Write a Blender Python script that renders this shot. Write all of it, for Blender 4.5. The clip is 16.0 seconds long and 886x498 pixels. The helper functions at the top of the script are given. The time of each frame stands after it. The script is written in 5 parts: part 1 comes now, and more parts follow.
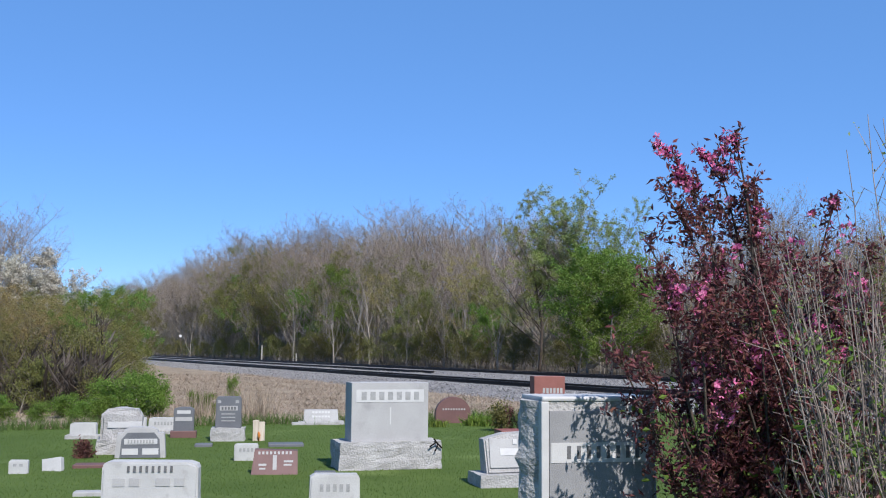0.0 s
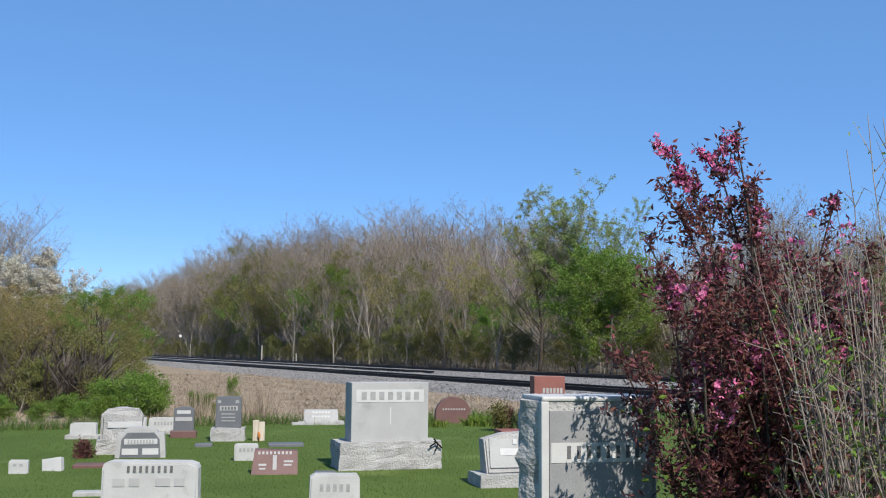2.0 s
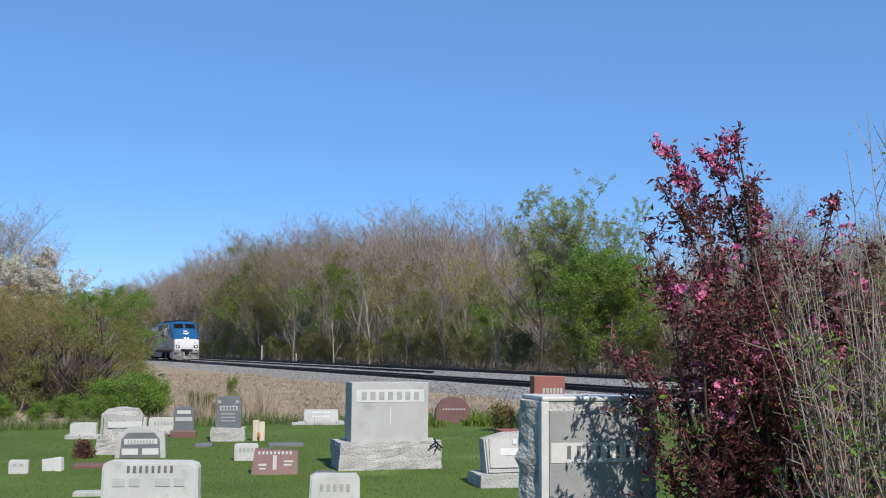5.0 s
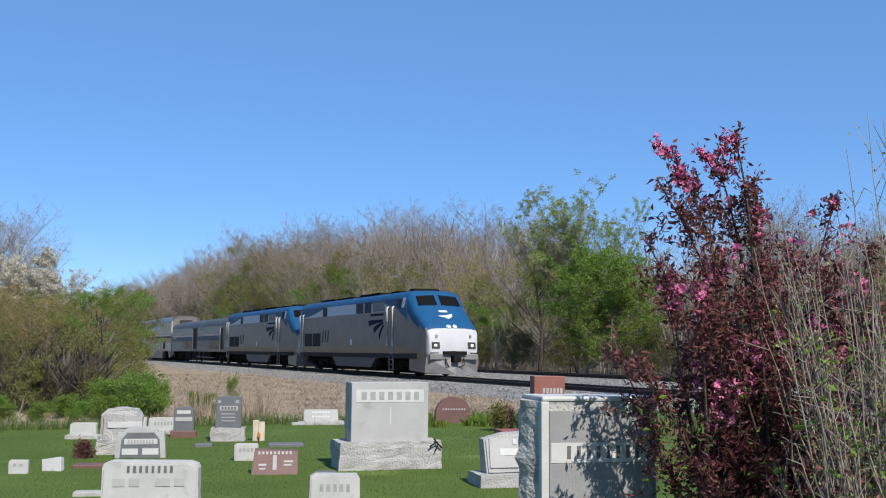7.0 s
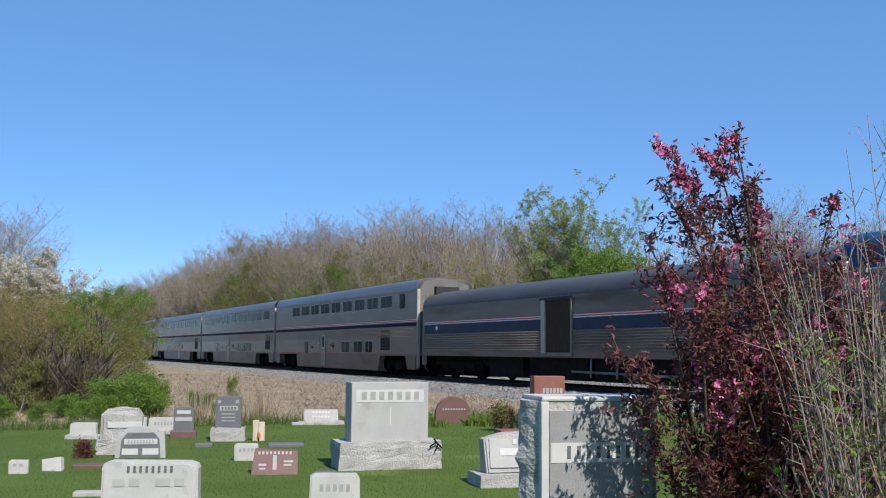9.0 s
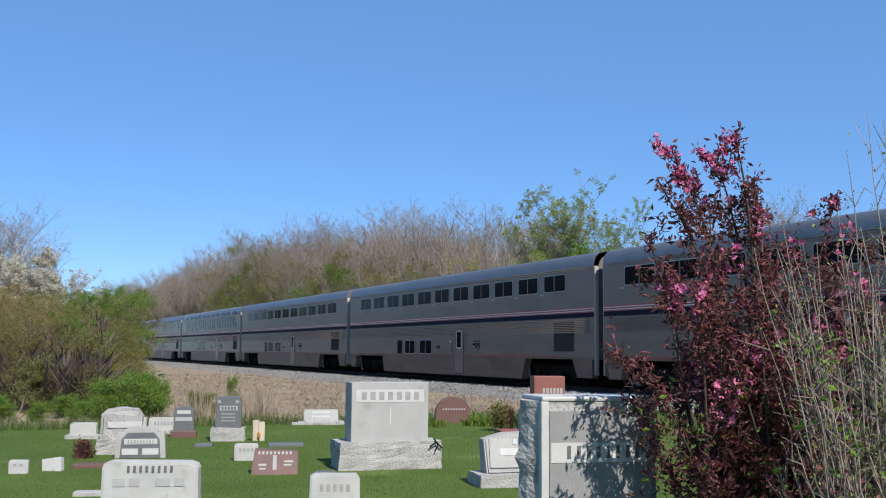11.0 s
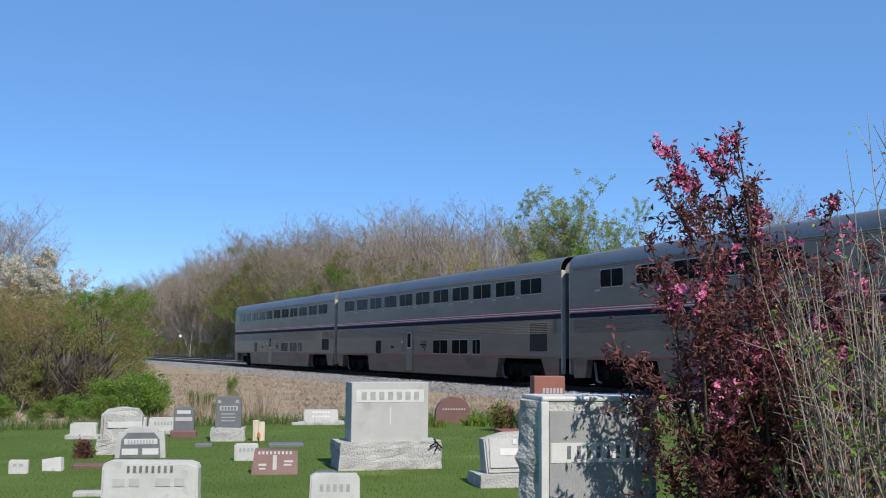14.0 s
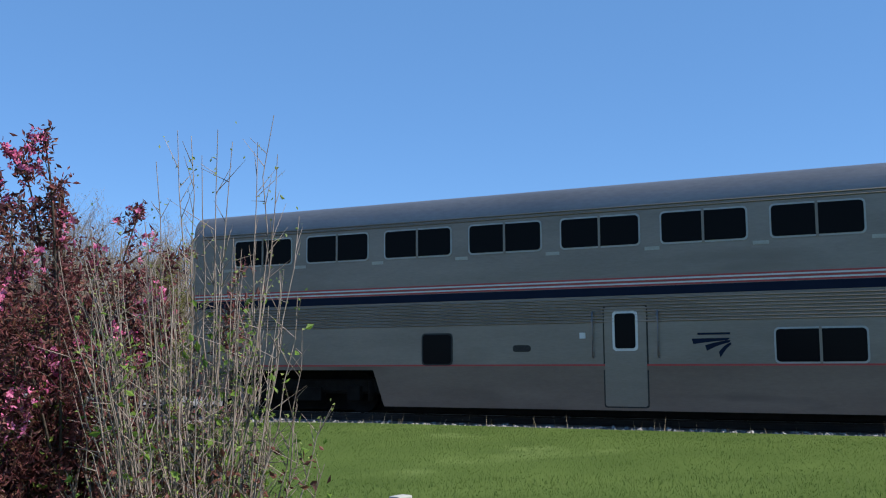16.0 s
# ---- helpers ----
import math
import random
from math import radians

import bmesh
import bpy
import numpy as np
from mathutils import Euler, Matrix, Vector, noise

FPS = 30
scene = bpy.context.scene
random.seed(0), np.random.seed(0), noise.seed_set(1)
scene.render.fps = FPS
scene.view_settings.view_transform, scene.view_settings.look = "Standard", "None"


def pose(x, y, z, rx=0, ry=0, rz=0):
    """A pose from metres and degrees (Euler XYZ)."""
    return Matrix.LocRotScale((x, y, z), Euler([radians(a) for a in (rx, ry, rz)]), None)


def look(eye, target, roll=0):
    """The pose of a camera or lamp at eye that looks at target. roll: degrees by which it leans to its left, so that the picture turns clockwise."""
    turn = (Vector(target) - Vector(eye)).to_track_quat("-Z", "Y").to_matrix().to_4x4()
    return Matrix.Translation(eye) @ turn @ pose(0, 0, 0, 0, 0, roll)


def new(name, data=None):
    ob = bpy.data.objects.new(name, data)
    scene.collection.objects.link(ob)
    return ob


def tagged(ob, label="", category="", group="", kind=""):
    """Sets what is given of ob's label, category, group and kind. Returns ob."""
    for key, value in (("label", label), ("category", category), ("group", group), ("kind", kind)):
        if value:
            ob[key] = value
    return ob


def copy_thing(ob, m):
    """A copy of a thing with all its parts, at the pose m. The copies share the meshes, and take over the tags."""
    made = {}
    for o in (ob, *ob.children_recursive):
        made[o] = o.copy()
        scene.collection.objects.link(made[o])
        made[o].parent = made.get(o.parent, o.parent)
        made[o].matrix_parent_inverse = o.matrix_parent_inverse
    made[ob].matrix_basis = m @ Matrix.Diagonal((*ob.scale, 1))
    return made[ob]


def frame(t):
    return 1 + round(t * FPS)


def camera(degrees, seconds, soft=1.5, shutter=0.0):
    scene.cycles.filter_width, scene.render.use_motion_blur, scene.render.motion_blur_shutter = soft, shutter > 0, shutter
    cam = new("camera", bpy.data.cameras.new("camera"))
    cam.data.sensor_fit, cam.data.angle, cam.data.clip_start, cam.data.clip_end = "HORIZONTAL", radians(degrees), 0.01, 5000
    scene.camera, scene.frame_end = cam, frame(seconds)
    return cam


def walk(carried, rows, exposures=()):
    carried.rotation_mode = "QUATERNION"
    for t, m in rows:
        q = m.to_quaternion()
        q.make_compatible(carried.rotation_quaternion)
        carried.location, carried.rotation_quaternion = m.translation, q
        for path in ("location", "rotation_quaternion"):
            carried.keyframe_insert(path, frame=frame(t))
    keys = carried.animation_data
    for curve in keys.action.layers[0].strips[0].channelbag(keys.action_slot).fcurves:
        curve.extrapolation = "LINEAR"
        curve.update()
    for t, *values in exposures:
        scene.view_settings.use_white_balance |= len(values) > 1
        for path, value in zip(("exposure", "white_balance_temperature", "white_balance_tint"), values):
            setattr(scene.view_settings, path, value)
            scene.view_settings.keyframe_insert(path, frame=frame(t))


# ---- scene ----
# Camera: stands on the lawn, then swings to follow the last coach.
EYE = 1.6
cam = camera(47.52, 16.0, soft=1.1)
walk(cam, [(0.0, pose(0, 0, EYE, 95.79, -0.43, 0)),
           (14.6, pose(0, 0, EYE, 95.79, -0.43, 0)),
           (14.8, pose(0, 0, EYE, 95.68, -0.62, -0.2)),
           (15.0, pose(0, 0, EYE, 95.53, -0.88, -0.81)),
           (15.1, pose(0, 0, EYE, 95.60, -0.88, -1.33)),
           (15.2, pose(0, 0, EYE, 95.68, -0.87, -1.90)),
           (15.3, pose(-0.002, 0.001, EYE, 95.76, -0.85, -2.75)),
           (15.4, pose(-0.005, 0.003, EYE, 95.84, -0.82, -4.55)),
           (15.5, pose(-0.012, 0.006, EYE, 95.90, -0.79, -7.36)),
           (15.6, pose(-0.018, 0.010, EYE, 95.96, -0.65, -11.4)),
           (15.7, pose(-0.026, 0.016, EYE, 96.02, -0.45, -17.0)),
           (15.8, pose(-0.036, 0.024, EYE, 96.08, -0.2, -23.8)),
           (15.9, pose(-0.046, 0.034, EYE, 96.13, 0.1, -31.4)),
           (16.0, pose(-0.055, 0.044, EYE, 96.18, 0.35, -38.85))],
     exposures=[(0.0, 0.43, 6080, 14), (1.0, 0.43, 6240, 12), (2.5, 0.43, 6500, 10), (15.3, 0.43, 6500, 10), (16.0, 0.45, 6500, 10)])

# World, sun, exposure
SUN_AZ = radians(152)      # clockwise from +y
SUN_EL = radians(46)
world = bpy.data.worlds.new("world")
scene.world = world
world.use_nodes = True
wn = world.node_tree
sky = wn.nodes.new("ShaderNodeTexSky")
sky.sky_type = "NISHITA"
sky.sun_disc = False
sky.sun_elevation = SUN_EL
sky.sun_rotation = SUN_AZ
sky.altitude = 2500
sky.air_density, sky.dust_density, sky.ozone_density = 1.0, 0.0, 6.0
wn.nodes["Background"].inputs["Strength"].default_value = 0.097
deep = wn.nodes.new("ShaderNodeHueSaturation")      # clear dry spring air: a deeper blue
deep.inputs["Saturation"].default_value, deep.inputs["Value"].default_value, deep.inputs["Hue"].default_value = 1.11, 1.27, 0.506
wn.links.new(sky.outputs["Color"], deep.inputs["Color"])
even = wn.nodes.new("ShaderNodeMixRGB")             # an even blue over the whole dome, little paler at the horizon
even.inputs["Fac"].default_value = 0.45
even.inputs["Color2"].default_value = (1.45, 3.38, 6.35, 1)
wn.links.new(deep.outputs["Color"], even.inputs["Color1"])
wn.links.new(even.outputs["Color"], wn.nodes["Background"].inputs["Color"])
sun = new("sun", bpy.data.lights.new("sun", "SUN"))
sun.data.energy, sun.data.angle, sun.data.color = 5.0, radians(0.53), (1.0, 0.94, 0.86)
to_sun = Vector((math.sin(SUN_AZ) * math.cos(SUN_EL), math.cos(SUN_AZ) * math.cos(SUN_EL), math.sin(SUN_EL)))
sun.matrix_world = look(to_sun * 50, (0, 0, 0))


# ---- helpers of this scene ----
def part(name, bm, material, parent=None, label=""):
    me = bpy.data.meshes.new(name)
    bm.to_mesh(me)
    bm.free()
    return part_of(name, me, material, parent, label)


def part_of(name, me, material, parent=None, label=""):
    if material and not me.materials:
        for m in (material if isinstance(material, (list, tuple)) else [material]):
            me.materials.append(m)
    ob = new(name, me)
    if parent:
        ob.parent = parent
    if label:
        ob["label"] = label
    return ob


def mesh_of(name, verts, faces, smooth=False):
    me = bpy.data.meshes.new(name)
    me.from_pydata([tuple(v) for v in verts], [], [tuple(f) for f in faces])
    if smooth:
        me.polygons.foreach_set("use_smooth", [True] * len(me.polygons))
    me.update()
    return me


def empty(name, m, label, category, group=""):
    ob = new(name)
    ob.empty_display_size = 0.2
    ob.matrix_world = m
    return tagged(ob, label, category, group)


def add_box(bm, x0, x1, y0, y1, z0, z1, bevel=0.0):
    vs = [bm.verts.new((x, y, z)) for x in (x0, x1) for y in (y0, y1) for z in (z0, z1)]
    fs = [bm.faces.new([vs[i] for i in f]) for f in
          ((0, 1, 3, 2), (4, 6, 7, 5), (0, 4, 5, 1), (2, 3, 7, 6), (0, 2, 6, 4), (1, 5, 7, 3))]
    if bevel:
        es = {e for f in fs for e in f.edges}
        bmesh.ops.bevel(bm, geom=list(es), offset=bevel, segments=2, profile=0.6, affect="EDGES")
    return bm


def box(x0, x1, y0, y1, z0, z1, bevel=0.0):
    return add_box(bmesh.new(), x0, x1, y0, y1, z0, z1, bevel)


def add_tube(bm, pts, r, sides=6):
    rings = []
    for i, p in enumerate(pts):
        p = Vector(p)
        a = Vector(pts[min(i + 1, len(pts) - 1)]) - Vector(pts[max(i - 1, 0)])
        q = a.to_track_quat("Z", "Y")
        rr = r[i] if isinstance(r, (list, tuple)) else r
        rings.append([bm.verts.new(p + q @ Vector((rr * math.cos(k * math.tau / sides), rr * math.sin(k * math.tau / sides), 0)))
                      for k in range(sides)])
    for a, b in zip(rings, rings[1:]):
        for k in range(sides):
            bm.faces.new((a[k], a[(k + 1) % sides], b[(k + 1) % sides], b[k])).smooth = True
    bm.faces.new(rings[0][::-1])
    bm.faces.new(rings[-1])
    return bm


def tube(pts, r, sides=6):
    return add_tube(bmesh.new(), pts, r, sides)


def extrude_profile(prof, x0, x1, smooth=True):
    """A closed outline in y, z drawn out along x, with end caps."""
    bm = bmesh.new()
    a = [bm.verts.new((x0, y, z)) for y, z in prof]
    b = [bm.verts.new((x1, y, z)) for y, z in prof]
    n = len(prof)
    for i in range(n):
        bm.faces.new((a[i], b[i], b[(i + 1) % n], a[(i + 1) % n])).smooth = smooth
    bm.faces.new(a)
    bm.faces.new(b[::-1])
    bmesh.ops.recalc_face_normals(bm, faces=bm.faces)
    for e in bm.edges:
        if e.calc_face_angle(0.0) > 0.6:
            e.smooth = False
    return bm


def extrude_outline(outline, y0, y1, bevel=0.0):
    """A closed outline in x, z drawn out along y, with end caps."""
    bm = bmesh.new()
    a = [bm.verts.new((x, y0, z)) for x, z in outline]
    b = [bm.verts.new((x, y1, z)) for x, z in outline]
    n = len(outline)
    for i in range(n):
        bm.faces.new((a[i], b[i], b[(i + 1) % n], a[(i + 1) % n]))
    fa, fb = bm.faces.new(a), bm.faces.new(b[::-1])
    bmesh.ops.recalc_face_normals(bm, faces=bm.faces)
    if bevel:
        bmesh.ops.bevel(bm, geom=list({e for f in (fa, fb) for e in f.edges}), offset=bevel, segments=2, affect="EDGES")
    return bm


def rough(bm, amount, scale, seed=0.0):
    """Uneven, hewn surface."""
    for v in bm.verts:
        v.co += noise.noise_vector(v.co * scale + Vector((seed, seed * 2.1, seed * 0.7))) * amount
    return bm


# ---- materials ----
ALBEDO_SCALE = 0.80      # every surface colour is scaled down to balance the raised exposure


# a base colour multiplied by k
def worn(c, k=ALBEDO_SCALE):
    return (c[0] * k, c[1] * k, c[2] * k)


def mat(name, c1, c2, scale=5.0, roughness=0.8, metal=0.0, bump=0.0, bump_scale=40.0, fine=0.35, tint=0.0, stain=None, stain_scale=1.0,
        stain_low=0.55, spec=0.5, stretch=(1, 1, 1), world_space=False):
    m = bpy.data.materials.new(name)
    m.use_nodes = True
    nt = m.node_tree
    N, Lk = nt.nodes, nt.links
    bs = N["Principled BSDF"]
    co = N.new("ShaderNodeTexCoord")
    mp = N.new("ShaderNodeMapping")
    mp.inputs["Scale"].default_value = stretch
    if world_space:
        geo = N.new("ShaderNodeNewGeometry")
        Lk.new(geo.outputs["Position"], mp.inputs["Vector"])
    else:
        Lk.new(co.outputs["Object"], mp.inputs["Vector"])
    n1 = N.new("ShaderNodeTexNoise")
    n1.inputs["Scale"].default_value, n1.inputs["Detail"].default_value = scale, 4
    n2 = N.new("ShaderNodeTexNoise")
    n2.inputs["Scale"].default_value, n2.inputs["Detail"].default_value = bump_scale, 3
    for n in (n1, n2):
        Lk.new(mp.outputs["Vector"], n.inputs["Vector"])
    mixf = N.new("ShaderNodeMath")
    mixf.operation = "MULTIPLY_ADD"
    mixf.inputs[1].default_value = fine
    sub = N.new("ShaderNodeMath")
    sub.operation = "MULTIPLY"
    sub.inputs[1].default_value = 1 - fine
    Lk.new(n1.outputs["Fac"], sub.inputs[0])
    Lk.new(n2.outputs["Fac"], mixf.inputs[0])
    Lk.new(sub.outputs[0], mixf.inputs[2])
    ramp = N.new("ShaderNodeValToRGB")
    ramp.color_ramp.elements[0].position, ramp.color_ramp.elements[1].position = 0.33, 0.67
    ramp.color_ramp.elements[0].color, ramp.color_ramp.elements[1].color = (*worn(c1), 1), (*worn(c2), 1)
    Lk.new(mixf.outputs[0], ramp.inputs["Fac"])
    col = ramp.outputs["Color"]
    if stain:
        n3 = N.new("ShaderNodeTexNoise")
        n3.inputs["Scale"].default_value, n3.inputs["Detail"].default_value = stain_scale, 6
        Lk.new(mp.outputs["Vector"], n3.inputs["Vector"])
        r3 = N.new("ShaderNodeValToRGB")
        r3.color_ramp.elements[0].position, r3.color_ramp.elements[1].position = stain_low, stain_low + 0.15
        Lk.new(n3.outputs["Fac"], r3.inputs["Fac"])
        mx = N.new("ShaderNodeMixRGB")
        mx.inputs["Color2"].default_value = (*worn(stain), 1)
        Lk.new(r3.outputs["Color"], mx.inputs["Fac"])
        Lk.new(col, mx.inputs["Color1"])
        col = mx.outputs["Color"]
    if tint:
        oi = N.new("ShaderNodeObjectInfo")
        mr = N.new("ShaderNodeMapRange")
        mr.inputs["To Min"].default_value, mr.inputs["To Max"].default_value = 1 - tint, 1 + tint
        Lk.new(oi.outputs["Random"], mr.inputs["Value"])
        hs = N.new("ShaderNodeHueSaturation")
        Lk.new(mr.outputs["Result"], hs.inputs["Value"])
        Lk.new(col, hs.inputs["Color"])
        col = hs.outputs["Color"]
    Lk.new(col, bs.inputs["Base Color"])
    bs.inputs["Roughness"].default_value = roughness
    bs.inputs["Metallic"].default_value = metal
    bs.inputs["Specular IOR Level"].default_value = spec
    if bump:
        bp = N.new("ShaderNodeBump")
        bp.inputs["Strength"].default_value = bump
        bp.inputs["Distance"].default_value = 0.02
        Lk.new(n2.outputs["Fac"], bp.inputs["Height"])
        Lk.new(bp.outputs["Normal"], bs.inputs["Normal"])
    return m


def leaf_mat(name, c1, c2, translucent=0.35, tint=0.15, hue=0.02):
    """Leaves and petals: colour by leaf, some light passing through."""
    m = bpy.data.materials.new(name)
    m.use_nodes = True
    N, Lk = m.node_tree.nodes, m.node_tree.links
    bs = N["Principled BSDF"]
    geo = N.new("ShaderNodeNewGeometry")
    ramp = N.new("ShaderNodeValToRGB")
    ramp.color_ramp.elements[0].color, ramp.color_ramp.elements[1].color = (*worn(c1, 0.85), 1), (*worn(c2, 0.85), 1)
    Lk.new(geo.outputs["Random Per Island"], ramp.inputs["Fac"])
    oi = N.new("ShaderNodeObjectInfo")
    mr = N.new("ShaderNodeMapRange")
    mr.inputs["To Min"].default_value, mr.inputs["To Max"].default_value = 1 - tint, 1 + tint
    mr2 = N.new("ShaderNodeMapRange")
    mr2.inputs["To Min"].default_value, mr2.inputs["To Max"].default_value = 0.5 - hue, 0.5 + hue
    Lk.new(oi.outputs["Random"], mr.inputs["Value"])
    Lk.new(oi.outputs["Random"], mr2.inputs["Value"])
    hs = N.new("ShaderNodeHueSaturation")
    Lk.new(mr.outputs["Result"], hs.inputs["Value"])
    Lk.new(mr2.outputs["Result"], hs.inputs["Hue"])
    Lk.new(ramp.outputs["Color"], hs.inputs["Color"])
    Lk.new(hs.outputs["Color"], bs.inputs["Base Color"])
    bs.inputs["Roughness"].default_value = 0.55
    bs.inputs["Specular IOR Level"].default_value = 0.25
    tr = N.new("ShaderNodeBsdfTranslucent")
    Lk.new(hs.outputs["Color"], tr.inputs["Color"])
    mx = N.new("ShaderNodeMixShader")
    mx.inputs["Fac"].default_value = translucent
    Lk.new(bs.outputs["BSDF"], mx.inputs[1])
    Lk.new(tr.outputs["BSDF"], mx.inputs[2])
    Lk.new(mx.outputs["Shader"], N["Material Output"].inputs["Surface"])
    return m


M_GRASS = mat("lawn_grass", (0.062, 0.101, 0.019), (0.105, 0.154, 0.035), 0.6, 0.9, bump=0.12, bump_scale=45, fine=0.45, spec=0.1,
              stain=(0.16, 0.215, 0.065), stain_scale=0.5, stain_low=0.60, world_space=True)
M_SOIL = mat("woodland_floor", (0.14, 0.115, 0.08), (0.26, 0.215, 0.155), 0.4, 0.95, bump=0.8, bump_scale=20, spec=0.1, world_space=True)
M_DRY = mat("dry_grass", (0.165, 0.125, 0.09), (0.43, 0.355, 0.25), 0.9, 0.95, bump=1.0, bump_scale=30, fine=0.5, spec=0.1,
            stain=(0.14, 0.135, 0.06), stain_scale=0.45, stain_low=0.60, world_space=True)
M_BALLAST = mat("ballast_stone", (0.13, 0.125, 0.12), (0.30, 0.29, 0.28), 3.0, 0.95, bump=1.0, bump_scale=25, fine=0.6, spec=0.1, world_space=True)
M_STONES = mat("ballast_pebble", (0.15, 0.145, 0.14), (0.40, 0.39, 0.37), 9.0, 0.95, spec=0.1, world_space=True)
M_RAIL = mat("rusty_rail", (0.022, 0.016, 0.013), (0.045, 0.032, 0.025), 4, 0.7, 0.2, 0.3, 60)
M_RAILTOP = mat("worn_rail_head", (0.25, 0.25, 0.26), (0.35, 0.35, 0.36), 4, 0.35, 0.9)
M_TIE = mat("creosoted_sleeper", (0.03, 0.024, 0.02), (0.07, 0.055, 0.045), 6, 0.9, bump=0.5, bump_scale=50, tint=0.3)
M_GRANITE = mat("grey_granite", (0.36, 0.355, 0.34), (0.48, 0.475, 0.455), 3, 0.75, bump=0.15, bump_scale=160, fine=0.6, tint=0.05,
                stain=(0.30, 0.295, 0.28), stain_scale=2.2, stain_low=0.56, spec=0.3)
M_HEWN = mat("hewn_granite", (0.33, 0.32, 0.30), (0.52, 0.51, 0.485), 5, 0.85, bump=0.8, bump_scale=45, fine=0.5, tint=0.05,
             stain=(0.22, 0.21, 0.18), stain_scale=4, stain_low=0.6, spec=0.3)
M_WHITE = mat("pale_marble", (0.43, 0.425, 0.405), (0.55, 0.545, 0.52), 4, 0.75, bump=0.12, bump_scale=70, stain=(0.33, 0.325, 0.30), stain_scale=5,
              stain_low=0.58, spec=0.3)
M_DARKGRANITE = mat("dark_grey_granite", (0.10, 0.105, 0.115), (0.16, 0.165, 0.175), 4, 0.6, bump=0.1, bump_scale=120, fine=0.6)
M_RED = mat("red_granite", (0.22, 0.075, 0.055), (0.30, 0.11, 0.085), 5, 0.55, bump=0.1, bump_scale=140, fine=0.6)
M_ROSE = mat("rose_granite", (0.12, 0.058, 0.05), (0.18, 0.09, 0.078), 5, 0.6, bump=0.1, bump_scale=140, fine=0.6)
M_LETTER = mat("cut_lettering", (0.28, 0.28, 0.27), (0.38, 0.38, 0.365), 20, 0.9)
M_GREYFACE = mat("steeled_granite_face", (0.22, 0.22, 0.22), (0.34, 0.34, 0.335), 8, 0.8, bump=0.2, bump_scale=150, fine=0.7, spec=0.3)
M_LETTER_DARK = mat("weathered_lettering", (0.10, 0.10, 0.10), (0.16, 0.16, 0.16), 20, 0.9)
M_PANEL = mat("polished_panel", (0.50, 0.495, 0.475), (0.60, 0.595, 0.57), 6, 0.6, bump=0.1, bump_scale=120)
M_BARK = mat("grey_bark", (0.20, 0.175, 0.15), (0.38, 0.345, 0.30), 3, 0.95, bump=0.6, bump_scale=30, tint=0.25, spec=0.1)
M_PALEBARK = mat("pale_grey_bark", (0.27, 0.24, 0.20), (0.46, 0.42, 0.37), 3, 0.95, bump=0.6, bump_scale=30, tint=0.2, spec=0.1)
M_BARK_DARK = mat("dark_bark", (0.07, 0.055, 0.045), (0.13, 0.105, 0.085), 4, 0.95, bump=0.6, bump_scale=40, tint=0.2, spec=0.1)
M_TWIG = mat("bare_twigs", (0.23, 0.192, 0.158), (0.39, 0.337, 0.287), 2, 0.95, tint=0.2, spec=0.1)
M_SHOOT = mat("pale_shoots", (0.19, 0.145, 0.122), (0.40, 0.335, 0.29), 8, 0.8, tint=0.2, spec=0.2)
M_BUD = leaf_mat("opening_buds", (0.17, 0.14, 0.075), (0.27, 0.22, 0.11), 0.3)
M_OLIVE = leaf_mat("young_olive_leaves", (0.14, 0.145, 0.04), (0.25, 0.24, 0.07), 0.4)
M_GREENLEAF = leaf_mat("fresh_green_leaves", (0.095, 0.160, 0.024), (0.225, 0.325, 0.055), 0.42)
M_PALEGREEN = leaf_mat("pale_green_leaves", (0.22, 0.265, 0.07), (0.37, 0.41, 0.13), 0.45)
M_YELLOW = leaf_mat("golden_catkins", (0.20, 0.155, 0.055), (0.41, 0.325, 0.13), 0.4)
M_WHITEBUD = leaf_mat("whitish_blossom", (0.42, 0.385, 0.30), (0.66, 0.62, 0.52), 0.3)
M_CRIMSON = leaf_mat("crimson_leaves", (0.066, 0.028, 0.031), (0.29, 0.095, 0.094), 0.36)
M_PINK = leaf_mat("pink_blossom", (0.60, 0.075, 0.25), (0.88, 0.31, 0.52), 0.35)
M_BLADE = leaf_mat("grass_blades", (0.078, 0.124, 0.024), (0.150, 0.210, 0.052), 0.4)
M_STRAW = leaf_mat("dry_stalks", (0.22, 0.17, 0.115), (0.53, 0.435, 0.315), 0.25)

# ---- plan: the railway runs past on a line turned from the camera's axis ----
PHI = radians(-65.04)
ALONG = Vector((math.cos(PHI), math.sin(PHI), 0))      # the way the train goes
ACROSS = Vector((-math.sin(PHI), math.cos(PHI), 0))    # away from the camera
TRACK = 21.28        # distance of the near track's centre line
RAIL_Z = 0.337
TRACK2 = TRACK + 11.0
TRACK_DEG = -65.04


def plan(s, l, z=0.0):
    return ALONG * s + ACROSS * l + Vector((0, 0, z))


def step(a, b, x):
    t = min(1.0, max(0.0, (x - a) / (b - a)))
    return t * t * (3 - 2 * t)


def ground_z(s, l):
    """Height of lawn, verge and ballast at a place of the plan."""
    z = 0.015 * noise.noise(Vector((s * 0.15, l * 0.15, 0)))
    z += 0.27 * step(9, 17, l) * step(-24, -10, s)
    return z


